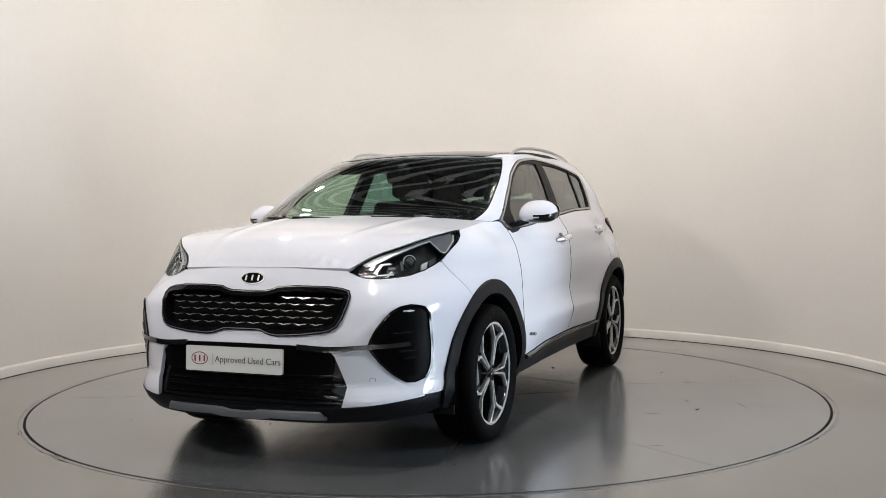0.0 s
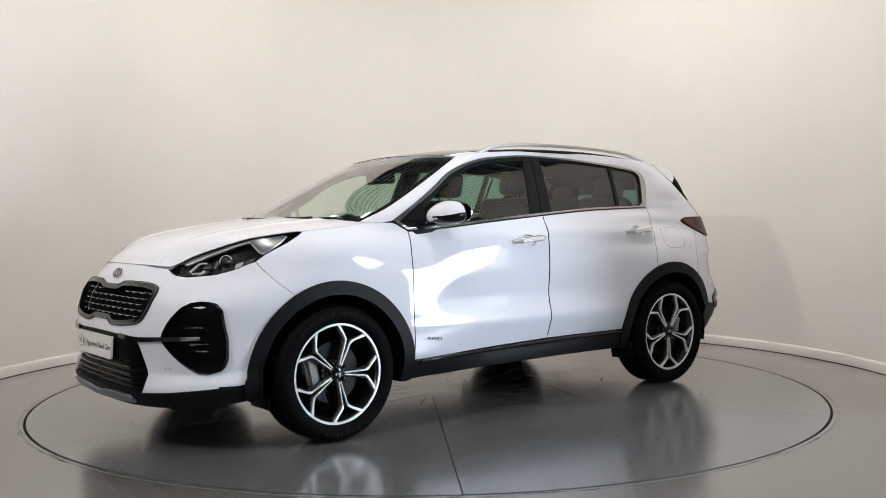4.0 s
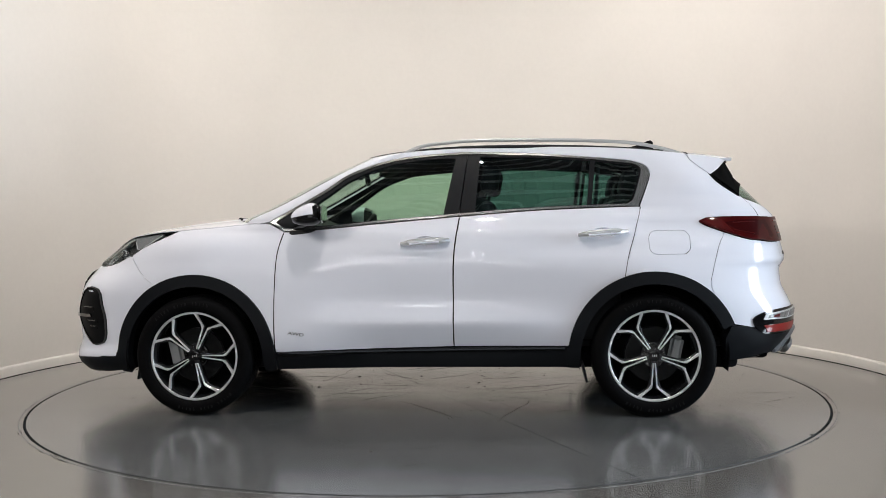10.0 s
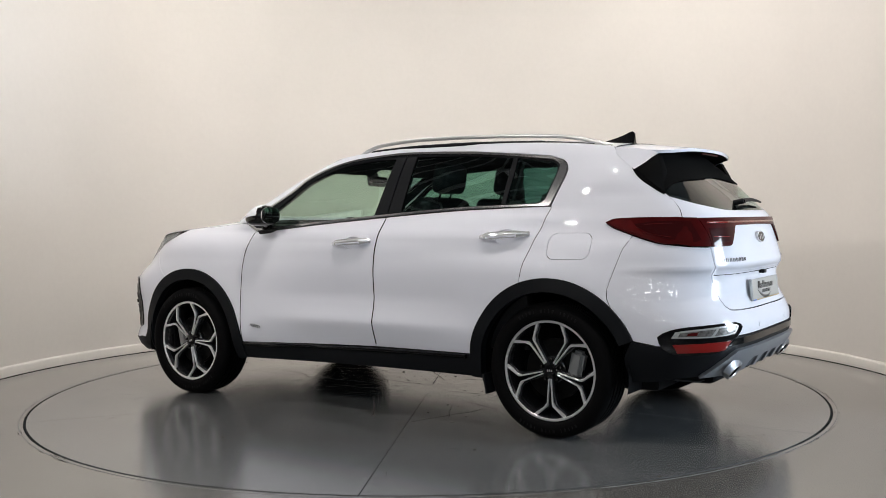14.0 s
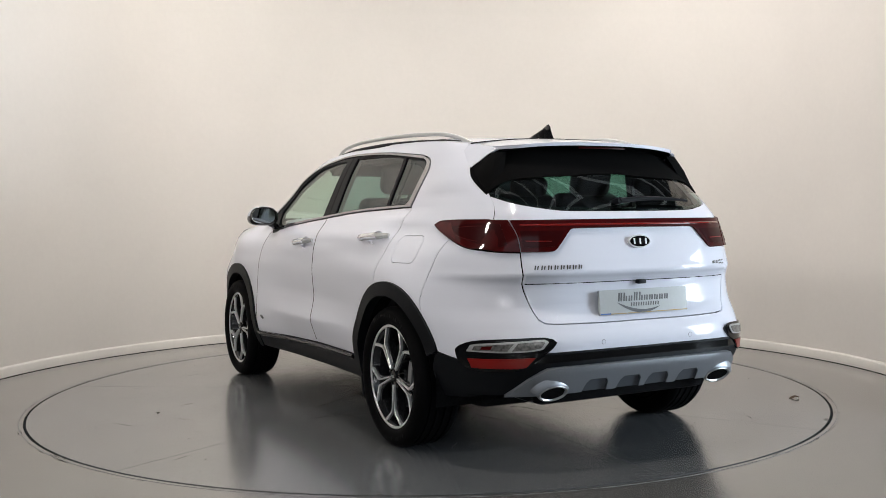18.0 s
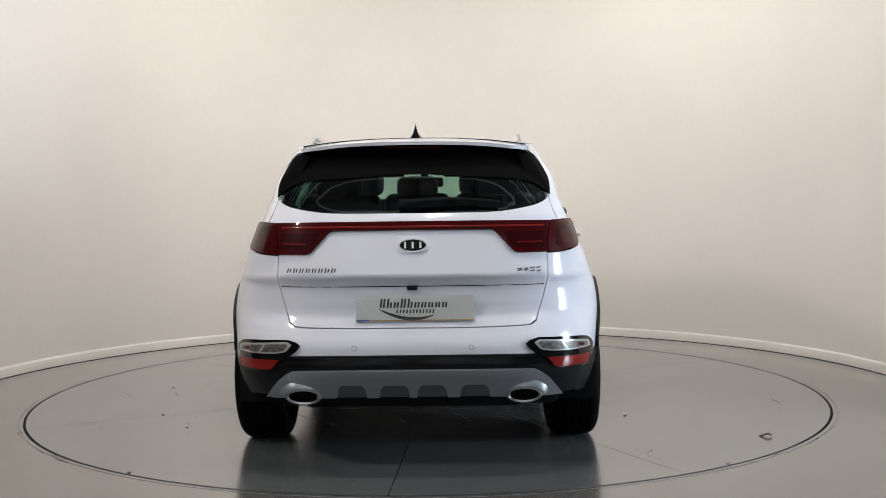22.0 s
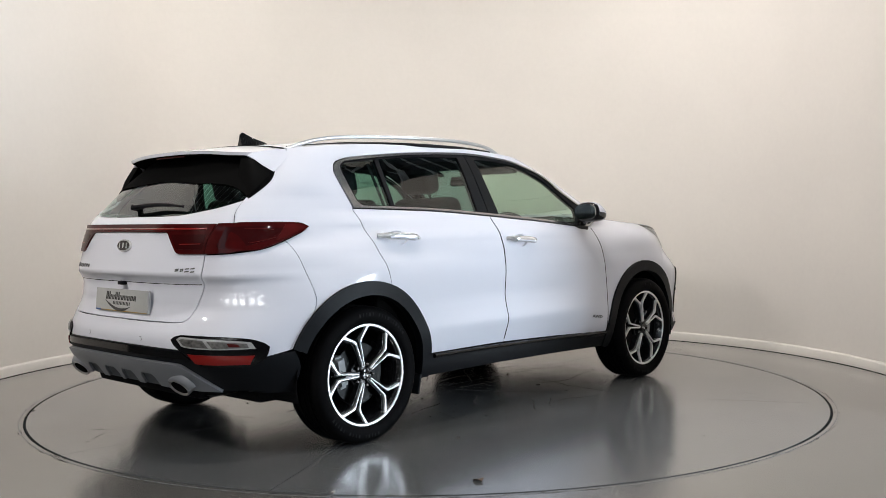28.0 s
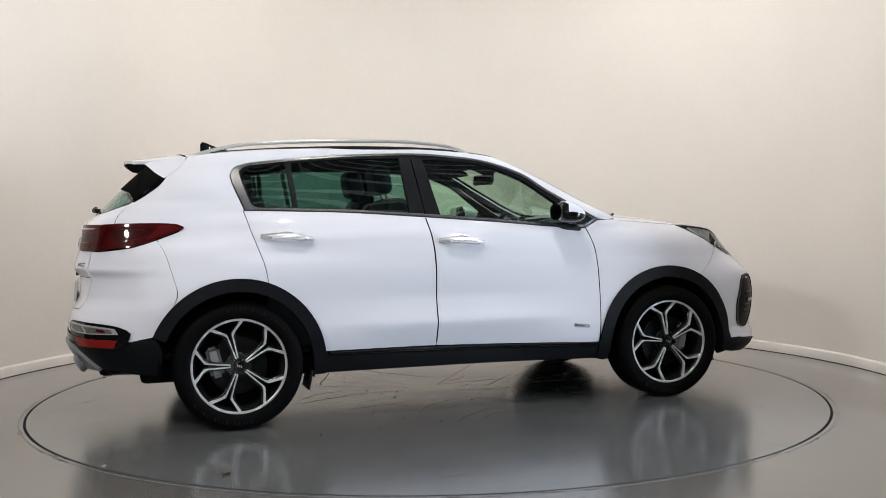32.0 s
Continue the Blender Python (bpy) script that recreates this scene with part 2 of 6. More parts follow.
def hall():
    # floor round the turntable pit, out to the hall's walls
    verts, faces = [], []
    n = 160
    for i in range(n):
        a = 2 * math.pi * i / n
        c, s = math.cos(a), math.sin(a)
        k = 1 / max(abs(c), abs(s))
        for r, z in ((R_DISC + .015, -.10), (R_DISC + .015, -.002), (R_DISC + .017, 0), (R_DISC + .06, 0), (3.6, 0)):
            verts.append((AXIS.x + r * c, AXIS.y + r * s, z))
        verts.append((18 * k * c, -10 + 18 * k * s, 0))
    for i in range(n):
        j = (i + 1) % n
        for q in range(5):
            faces.append((i * 6 + q, j * 6 + q, j * 6 + q + 1, i * 6 + q + 1)[::-1])
    tagged(add("floor", [Vector(v) for v in verts], faces, FLOOR, None, "", True, 30), "grey painted concrete floor, half-gloss with scuffs", "floor", kind="structure")
    # steel rim round the pit
    v, f = turned([(R_DISC + .037, -.004), (R_DISC + .037, .0012), (R_DISC + .040, .0012), (R_DISC + .040, -.004)][::-1], 160)
    tagged(add("trim", [Vector(q) + AXIS for q in v], f, STEEL_BEAM), "thin dark steel edging round the turntable", "edging", kind="structure")
    # curved wall, with thickness, and its skirting
    v, f = turned([(R_WALL, .0), (R_WALL, 3.5), (R_WALL + .12, 3.5), (R_WALL + .12, 0)], 120, -22, 202)
    tagged(add("wall_curved", [Vector(q) + AXIS for q in v], f, WALL), "curved warm white painted backdrop wall", "wall", kind="structure")
    v, f = turned([(R_WALL - .003, .004), (R_WALL - .020, .004), (R_WALL - .020, .066), (R_WALL - .016, .074), (R_WALL - .003, .082)], 120, -22, 202)
    tagged(add("baseboard", [Vector(q) + AXIS for q in v], [q[::-1] for q in f], SKIRT), "low cream skirting along the curved wall", "skirting", kind="structure")
    v, f = turned([(R_WALL - .004, .0), (R_WALL - .022, .0), (R_WALL - .022, .004), (R_WALL - .004, .004)], 120, -22, 202)
    tagged(add("baseboard_foot", [Vector(q) + AXIS for q in v], [q[::-1] for q in f], SHADOW_GAP), "thin dark strip under the skirting", "seal", kind="structure")
    for name, size, at in (("wall_back", (20, .2, 6.2), (0, -26.1, 3.0)), ("wall_far", (20, .2, 6.2), (0, 6.1, 3.0)), ("wall_west", (.2, 32, 6.2), (-9.9, -10, 3.0))):
        tagged(part(name, box_bm(size, pose(*at)), HALL_WALL, None, "", False), "plain grey hall wall", "wall", kind="structure")
    # east wall with one wide window opening
    bm = bmesh.new()
    for y0, y1, z0, z1 in ((-26, -3.22, -.1, 6.1), (-1.66, 6, -.1, 6.1), (-3.22, -1.66, -.1, .45), (-3.22, -1.66, 2.65, 6.1)):
        b2 = box_bm((.2, y1 - y0, z1 - z0), pose(6.6, (y0 + y1) / 2, (z0 + z1) / 2))
        me = bpy.data.meshes.new("tmp")
        b2.to_mesh(me)
        b2.free()
        bm.from_mesh(me)
        bpy.data.meshes.remove(me)
    tagged(part("wall_east", bm, HALL_WALL, None, "", False), "plain grey hall wall with a tall window", "wall", kind="structure")
    win = tagged(new("window_1"), "tall bright daylight window", "window", kind="structure")
    part("pane", box_bm((.01, 1.54, 2.18), pose(6.62, -2.44, 1.55)), DAY, win, "", False)
    for z in (.475, 2.625):
        part("window_frame", box_bm((.10, 1.55, .05), pose(6.57, -2.44, z), .004), STEEL_BEAM, win)
    # ribbed roof: one mesh
    verts, faces = [], []
    x, k = -10.0, 0
    while x < 10.01:
        for dx, z in ((0, 5.6), (.10, 5.6), (.13, 5.52), (.27, 5.52), (.30, 5.6)):
            for y in (-26.2, 6.2):
                verts.append((x + dx, y, z))
        x += .36
    for i in range(len(verts) // 2 - 1):
        faces.append((2 * i, 2 * i + 1, 2 * i + 3, 2 * i + 2))
    tagged(add("ceiling", verts, faces, ROOF_SHEET, None, "", False), "ribbed grey metal sheet roof", "ceiling", kind="structure")
    pieces = []
    for i in range(64):
        b2 = box_bm((16.3, .07, .10), pose(-1.7, 5.8 - .5 * i, 5.45))
        pieces.append(([v.co.copy() for v in b2.verts], [tuple(v.index for v in f.verts) for f in b2.faces]))
        b2.free()
    verts, faces = [], []
    for v, f in pieces:
        faces += [tuple(i + len(verts) for i in q) for q in f]
        verts += v
    tagged(add("ceiling_ribs", verts, faces, GALV, None, "", False), "white painted roof purlins", "roof purlins", kind="structure")


def tube_light(x, y, z, length):
    ob = tagged(new("strip_light"), "lit fluorescent strip light under the roof", "strip light", "hall strip lights")
    ob.location = (x, y, z)
    part("housing", box_bm((length, .11, .05), pose(0, 0, .08), .006), STEEL_BEAM, ob)
    v, f = tube([(-length / 2 + .03, 0, .01), (length / 2 - .03, 0, .01)], .045, 10)
    add("tube", v, f, TUBE, ob, "glowing tube")
    for s in (-1, 1):
        part("hanger", box_bm((.012, .012, 5.52 - z - .09), pose(s * length * .4, 0, .09 + (5.52 - z - .09) / 2)), STEEL_BEAM, ob)
    return ob


def bay_lamp(x, y, z):
    ob = tagged(new("bay_lamp"), "round lit bay lamp hung over the turntable", "lamp", "bay lamps")
    ob.location = (x, y, z)
    v, f = turned([(.04, .16), (.06, .14), (.10, .02), (.108, -.01), (.102, -.01), (.095, .02), (.05, .12)], 40)
    add("shade", v, f, STEEL_BEAM, ob)
    v, f = turned([(.001, -.02), (.035, -.02), (.052, -.012), (.066, .01)], 40)
    add("lamp_face", v, f, BULB, ob, "glowing lamp face")
    v, f = tube([(0, 0, .19), (0, 0, 5.55 - z)], .012, 8)
    add("rod", v, f, STEEL_BEAM, ob)


hall()
for spot, watts in LAMPS:
    bay_lamp(*spot)
for y in (-13.0, -15.6, -18.4, -21.5):
    for k in range(-3, 4):
        tube_light(k * 2.3, y, 3.5, 1.5)


def turntable():
    table = tagged(new("turntable"), "flush round grey painted turntable of several plates", "turntable")
    cuts = [0, 55.5, 117, 177, 208, 297.5, 360]
    for a0, a1 in zip(cuts, cuts[1:]):
        pts, n = [], max(4, int((a1 - a0) / 1.5))
        for r, back in ((R_DISC, False), (.1775, True)):
            ga = math.degrees(.0022 / r)
            for i in range(n + 1):
                q = i / n
                a = radians((a1 - ga) + (a0 - a1 + 2 * ga) * q if back else (a0 + ga) + (a1 - a0 - 2 * ga) * q)
                pts.append((r * math.cos(a), r * math.sin(a)))
        m = len(pts)
        verts = [(x, y, 0) for x, y in pts] + [(x, y, -.03) for x, y in pts]
        h = n + 1
        faces = [(i, i + 1, m - 2 - i, m - 1 - i) for i in range(n)] + [(i, i + m, (i + 1) % m + m, (i + 1) % m) for i in range(m)]
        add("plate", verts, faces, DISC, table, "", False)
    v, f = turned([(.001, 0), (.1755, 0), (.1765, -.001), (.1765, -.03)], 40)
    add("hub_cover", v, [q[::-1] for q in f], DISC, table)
    v, f = turned([(.001, -.034), (R_DISC - .02, -.034), (R_DISC - .02, -.09), (.001, -.09)], 64)
    add("drum", v, [q[::-1] for q in f], DARK, table)
    rng = random.Random(11)
    V, F = [], []

    def ribbon(x, y, a, length, width, wander):
        """A thin wandering line on the plates."""
        n = max(3, int(length / .04))
        k = len(V)
        for i in range(n + 1):
            w = width * (.35 + .65 * math.sin(math.pi * min(i / n * .9 + .1, 1))) * rng.uniform(.5, 1.3) / 2
            V.extend(((x - w * math.sin(a), y + w * math.cos(a), .0006), (x + w * math.sin(a), y - w * math.cos(a), .0006)))
            x, y = x + math.cos(a) * length / n, y + math.sin(a) * length / n
            a += rng.gauss(0, wander)
        F.extend((k + 2 * i, k + 2 * i + 1, k + 2 * i + 3, k + 2 * i + 2) for i in range(n))
    for k in range(26):
        a = rng.uniform(0, 6.28)
        r = rng.uniform(.15, .9)
        ribbon(r * math.cos(a), r * math.sin(a), a + rng.gauss(0, .9), rng.uniform(.2, .8), rng.uniform(.003, .008), .14)
    for k in range(40):
        a, r = rng.uniform(0, 6.28), math.sqrt(rng.uniform(.05, 1)) * 2.2
        ribbon(r * math.cos(a), r * math.sin(a), rng.uniform(0, 6.28), rng.uniform(.04, .16), rng.uniform(.003, .006), .25)
    tagged(add("crack", V, F, GRIT, table, "fine dark cracks and scratches", False), kind="stuff")
    return table


table = turntable()


def worn_edge():
    """Chipped paint and dirt along the floor's cut round the turntable."""
    rng = random.Random(5)
    V, F = [], []
    for k in range(130):
        a, r = rng.uniform(0, 6.283), R_DISC + rng.choice((.024, .039, .042, .046)) + rng.gauss(0, .003)
        n, span, w = 5, rng.uniform(.01, .06), rng.uniform(.001, .0045)
        k0 = len(V)
        for i in range(n + 1):
            q = a + span * i / n
            d = w * math.sin(math.pi * (i + .15) / (n + .3)) * rng.uniform(.4, 1.4)
            for rr in (r - d / 2, r + d / 2):
                V.append((AXIS.x + rr * math.cos(q), AXIS.y + rr * math.sin(q), .0016))
        F.extend((k0 + 2 * i, k0 + 2 * i + 1, k0 + 2 * i + 3, k0 + 2 * i + 2) for i in range(n))
    return tagged(add("edge_wear", V, F, GRIT, None, "", False), "chipped dark paint round the turntable's edge", "floor wear", kind="stuff")


worn_edge()


def curve(*pairs):
    """A smooth curve through (position, value) pairs."""
    xs = np.array([a for a, _ in pairs], float)
    ys = np.array([b for _, b in pairs], float)
    d = np.diff(ys) / np.diff(xs)
    m = np.concatenate([[d[0]], (d[1:] + d[:-1]) / 2, [d[-1]]])
    for i in range(1, len(xs) - 1):
        if d[i - 1] * d[i] <= 0:
            m[i] = 0.0

    def at(v):
        v = min(max(v, xs[0]), xs[-1])
        i = min(int(np.searchsorted(xs, v, "right")) - 1, len(xs) - 2)
        h = xs[i + 1] - xs[i]
        q = (v - xs[i]) / h
        return float((1 + 2 * q) * (1 - q) ** 2 * ys[i] + q * (1 - q) ** 2 * h * m[i] + q * q * (3 - 2 * q) * ys[i + 1] + q * q * (q - 1) * h * m[i + 1])
    return at


def step(a, b, v):
    q = min(max((v - a) / (b - a), 0.0), 1.0)
    return q * q * (3 - 2 * q)


# half width of the body by height, and how far nose, screen and tail reach
half_width = curve((.15, .77), (.25, .835), (.33, .872), (.40, .887), (.48, .892), (.6, .884), (.75, .891), (.88, .900), (.97, .897), (1.04, .876),
                   (1.10, .836), (1.16, .802), (1.22, .778), (1.30, .745), (1.40, .700), (1.50, .645), (1.56, .60), (1.64, .53))
nose = curve((.2, 2.19), (.25, 2.238), (.3, 2.262), (.36, 2.264), (.42, 2.258), (.55, 2.258), (.7, 2.212), (.8, 2.178), (.88, 2.135), (.95, 2.075), (1.03, 1.975), (1.12, 1.86))
nose_n = curve((.2, 3.2), (.31, 3.6), (.42, 3.1), (.55, 3.3), (.72, 3.8), (.88, 2.7), (1.12, 2.6))
screen = curve((1.06, 1.36), (1.12, 1.22), (1.166, 1.13), (1.2, 1.045), (1.362, .745), (1.496, .47), (1.54, .36), (1.60, .1))
screen_n = curve((1.06, 3.2), (1.2, 3.0), (1.36, 2.5), (1.54, 2.2))
screen_bow = curve((1.06, .42), (1.12, .36), (1.2, .31), (1.36, .25), (1.55, .22))
tail = curve((.2, -2.05), (.3, -2.12), (.4, -2.19), (.5, -2.235), (.58, -2.235), (.65, -2.210), (.75, -2.168), (.858, -2.176), (.882, -2.200), (.92, -2.191), (.96, -2.180), (1.03, -2.159),
             (1.09, -2.141), (1.14, -2.125), (1.2, -2.065), (1.35, -1.92), (1.45, -1.81), (1.5, -1.75), (1.6, -1.58))
tail_n = curve((.2, 4.0), (.58, 4.2), (.86, 3.8), (.92, 3.75), (1.0, 3.85), (1.10, 4.2), (1.22, 4.65), (1.35, 4.4), (1.6, 4.0))
hood_edge_z = curve((.9, 1.13), (1.06, 1.122), (1.27, 1.104), (1.45, 1.090), (1.53, 1.085), (1.66, 1.070), (1.75, 1.054), (1.84, 1.020), (1.94, .972), (2.03, .918))
hood_edge_y = curve((.9, .760), (.98, .744), (1.06, .738), (1.27, .755), (1.45, .757), (1.53, .754), (1.66, .742), (1.75, .715), (1.84, .640), (1.94, .525), (2.03, .458))
roof_z = curve((-1.94, 1.498), (-1.86, 1.512), (-1.55, 1.550), (-1.2, 1.583), (-.8, 1.600), (-.4, 1.603), (0, 1.588), (.2, 1.567), (.36, 1.54), (.55, 1.475))


# how the side's section is pinched and swelled at four stations: behind the rear wheel, the rear door's end, the middle seam, the front door's front edge
STATIONS = (-1.65, -1.25, -.2, .84)
SECTIONS = (curve((.3, 0), (.40, .010), (.49, .018), (.56, .022), (.65, .025), (.744, .019), (.812, .007), (.918, -.025), (1.025, -.031), (1.10, -.004), (1.18, -.030), (1.24, -.034), (1.32, -.008), (1.40, .002), (1.5, 0)),
            curve((.25, 0), (.40, .004), (.5, .012), (.65, .020), (.81, .014), (.896, .002), (.977, -.026), (1.05, -.012), (1.129, -.006), (1.198, -.040), (1.3, -.036), (1.43, -.029), (1.50, -.012), (1.56, 0)),
            curve((.25, -.004), (.33, -.022), (.385, -.036), (.43, -.026), (.483, -.009), (.535, .010), (.552, .013), (.57, .011), (.635, -.004), (.70, -.014), (.77, -.012), (.87, -.016), (.94, -.022), (1.007, -.022), (1.08, -.010), (1.155, -.015), (1.3, -.012), (1.45, -.004), (1.56, 0)),
            curve((.25, 0), (.36, .008), (.41, .012), (.49, .016), (.57, .020), (.72, .008), (.84, -.010), (.92, -.028), (.99, -.044), (1.07, -.058), (1.12, -.032), (1.2, -.022), (1.3, -.024), (1.45, -.004), (1.56, 0)))


def pinch(x, z):
    if x <= STATIONS[0]:
        return SECTIONS[0](z)
    if x >= STATIONS[3]:
        low = 1 - step(.84, 1.0, z)
        return SECTIONS[3](z) * (low * (1 - step(1.0, 1.75, x)) + (1 - low) * (1 - step(.84, 1.5, x)))
    k = 0 if x < STATIONS[1] else 1 if x < STATIONS[2] else 2
    q = step(.2 if k == 2 else STATIONS[k], STATIONS[k + 1], x)
    return SECTIONS[k](z) * (1 - q) + SECTIONS[k + 1](z) * q


def ends(z, up):
    """Where the front and rear curves begin and end at this height, with their powers."""
    if up:
        xf = screen(z)
        return xf - screen_bow(z), xf, screen_n(z), -.9, tail(z), tail_n(z)
    return 1.15, nose(z), nose_n(z), -.9, tail(z), tail_n(z)


def skin(g, z, up=False):
    """A point of the left body side: g runs 0..1 round the nose (or the screen), 1..2 along the side, 2..3 round the tail."""
    x0, xf, nf, x1, xr, nr = ends(z, up)
    b = half_width(z)
    if g <= 1 or g >= 2:
        a = (g if g <= 1 else 3 - g) * math.pi / 2
        n = nf if g <= 1 else nr
        c, s = math.cos(a), math.sin(a)
        r = (max(c, 0) ** n + max(s, 0) ** n) ** (-1 / n)
        x, y = ((x0 + (xf - x0) * r * c) if g <= 1 else (x1 + (xr - x1) * r * c)), b * r * s
    else:
        x, y = x0 + (x1 - x0) * (g - 1), b
    w = min(abs(y) / b, 1) ** 6
    y += pinch(x, z) * w
    if x > .75 and .6 < z < (1.20 if up else 9):
        ze = hood_edge_z(x)
        q = min((x - 1.15) / (nose(ze) - 1.15), .999) if x > 1.15 else 0
        free = half_width(ze) * (1 - q ** nose_n(ze)) ** (1 / nose_n(ze))
        free += pinch(x, ze) * (free / half_width(ze)) ** 6
        y -= (free - hood_edge_y(x)) * step(.75, 1.1, x) * (1 - step(2.0, 2.07, x)) * math.exp(-max(ze - z, 0) / .065) * (1 - step(1.10, 1.20, z) if up else 1)
    # rear quarter: a waist under the windows and a slight flare over the wheel
    if x < -.9:
        swell = .022 * math.exp(-((z - .72) / .2) ** 2) * step(-2.0, -1.6, x) - .045 * math.exp(-((z - 1.08) / .075) ** 2)
        y += step(-.9, -1.4, x) * swell * w
    return Vector((x, y, z))


def g_of(x, z, up=False):
    """The g of a place on the side by its x."""
    x0, xf, nf, x1, xr, nr = ends(z, up)
    if x1 <= x <= x0:
        return 1 + (x0 - x) / (x0 - x1)
    q, n = ((x - x0) / (xf - x0), nf) if x > x0 else ((x - x1) / (xr - x1), nr)
    q = min(q, .9999)
    a = math.atan2((1 - q ** n) ** (1 / n), q) / (math.pi / 2)
    return a if x > x0 else 3 - a


def g_front(y, z, up=False):
    x0, xf, nf, x1, xr, nr = ends(z, up)
    q = min(abs(y) / half_width(z), .9999)
    return math.copysign(math.atan2(q, (1 - q ** nf) ** (1 / nf)) / (math.pi / 2), y)


def g_rear(y, z, up=False):
    x0, xf, nf, x1, xr, nr = ends(z, up)
    q = min(abs(y) / half_width(z), .9999)
    a = math.atan2(q, (1 - q ** nr) ** (1 / nr)) / (math.pi / 2)
    return 3 - a if y >= 0 else 3 + a


def body(g, z, up=False):
    """The skin on both sides: negative g and g past 3 lie on the right side."""
    if g < 0 or g > 3:
        p = skin(min(-g, 3) if g < 0 else 6 - g, z, up)
        return Vector((p.x, -p.y, p.z))
    return skin(g, z, up)


# ---- panels cut from the skin ----
from mathutils.geometry import delaunay_2d_cdt
WIDE = 1.75                                  # metres for one unit of g, to keep the triangles even


def smooth(points, gap=.02):
    """Points strung on a smooth curve."""
    pts = [np.array(p, float) for p in points]
    if len(pts) == 2:
        n = max(1, int(np.linalg.norm(pts[1] - pts[0]) / gap))
        return [tuple(pts[0] + (pts[1] - pts[0]) * i / n) for i in range(n + 1)]
    out = []
    for i in range(len(pts) - 1):
        p0, p1, p2, p3 = pts[max(i - 1, 0)], pts[i], pts[i + 1], pts[min(i + 2, len(pts) - 1)]
        n = max(1, int(np.linalg.norm(p2 - p1) / gap))
        for k in range(n):
            q = k / n
            out.append(tuple(.5 * (2 * p1 + (p2 - p0) * q + (2 * p0 - 5 * p1 + 4 * p2 - p3) * q * q + (3 * p1 - p0 - 3 * p2 + p3) * q ** 3)))
    out.append(tuple(pts[-1]))
    return out


def joined(*runs):
    """One closed outline of several runs."""
    out = []
    for r in runs:
        for p in r:
            if not out or (abs(p[0] - out[-1][0]) + abs(p[1] - out[-1][1])) > 1e-4:
                out.append(p)
    if abs(out[0][0] - out[-1][0]) + abs(out[0][1] - out[-1][1]) < 1e-4:
        out.pop()
    return out


def at_side(points, up=False, gap=.02):
    return [(g_of(x, z, up), z) for x, z in smooth(points, gap)]


def at_front(points, up=False, gap=.02):
    return [(g_front(y, z, up), z) for y, z in smooth(points, gap)]


def at_rear(points, up=False, gap=.02):
    return [(g_rear(y, z, up), z) for y, z in smooth(points, gap)]


def inside(poly, x, y):
    hit, n = False, len(poly)
    for i in range(n):
        (x1, y1), (x2, y2) = poly[i - 1], poly[i]
        if (y1 > y) != (y2 > y) and x < (x2 - x1) * (y - y1) / (y2 - y1) + x1:
            hit = not hit
    return hit


def cut_flat(outline, holes, cell):
    """Triangles of an outline with holes, with an even grid of points inside. Also gives the loops."""
    loops = [outline] + list(holes)
    pts, edges = [], []
    for lp in loops:
        k = len(pts)
        pts += [Vector(p) for p in lp]
        edges += [(k + i, k + (i + 1) % len(lp)) for i in range(len(lp))]
    rim = np.array([tuple(p) for p in pts])
    lo, hi = rim.min(0), rim.max(0)
    nx, ny = int((hi[0] - lo[0]) / cell), int((hi[1] - lo[1]) / cell)
    for i in range(1, nx + 1):
        for j in range(1, ny + 1):
            x, y = lo[0] + (i + (.5 if j % 2 else 0)) * cell, lo[1] + j * cell
            if ((rim - (x, y)) ** 2).sum(1).min() > (cell * .55) ** 2 and inside(outline, x, y) and not any(inside(h, x, y) for h in holes):
                pts.append(Vector((x, y)))
    v, _, f, _, _, _ = delaunay_2d_cdt(pts, edges, [], 0, 1e-6)
    tris = []
    for t in f:
        cx, cy = sum(v[k].x for k in t) / 3, sum(v[k].y for k in t) / 3
        if inside(outline, cx, cy) and not any(inside(h, cx, cy) for h in holes):
            tris.append(tuple(t))
    return v, tris


def skin_sheet(name, flat, tris, place, normal, mat, parent, lift, depth, mirror, label):
    """Lifts a flat cut onto a surface, turns in its edges by depth, and links it (and its mirror image)."""
    top, nrm = [], []
    for v in flat:
        n = normal(v.x, v.y)
        top.append(place(v.x, v.y) + n * lift)
        nrm.append(n)
    faces = []
    for a, b, c in tris:
        fn = (top[b] - top[a]).cross(top[c] - top[a])
        faces.append((a, b, c) if fn.dot(nrm[a]) > 0 else (a, c, b))
    count = {}
    for f in faces:
        for i in range(3):
            e = (f[i], f[(i + 1) % 3])
            count[e] = count.get(e, 0) + 1
    border = [e for e in count if (e[1], e[0]) not in count]
    verts, normals, allf = list(top), list(nrm), list(faces)
    if depth:
        made = {}

        def ring(k):
            if k not in made:
                made[k] = len(verts)
                verts.append(top[k]), verts.append(top[k] - nrm[k] * depth)
                normals.append(Vector()), normals.append(Vector())
            return made[k]
        for a, b in border:
            i, j = ring(a), ring(b)
            allf.append((j, i, i + 1, j + 1))
            out = (top[b] - top[a]).cross(nrm[a])
            for k in (i, i + 1, j, j + 1):
                normals[k] = normals[k] + out.normalized() if out.length else normals[k]
    made_obs = []
    for flip in ((False, True) if mirror else (False,)):
        sgn = -1 if flip else 1
        me = bpy.data.meshes.new(name)
        me.from_pydata([(p.x, sgn * p.y, p.z) for p in verts], [], [f[::-1] if flip else f for f in allf])
        me.materials.append(mat)
        me.shade_smooth()
        me.normals_split_custom_set_from_vertices([tuple((Vector((n.x, sgn * n.y, n.z)).normalized())) for n in normals])
        ob = new(name, me)
        ob.parent = parent
        if label:
            ob["label"] = label
        made_obs.append(ob)
    return made_obs if mirror else made_obs[0]


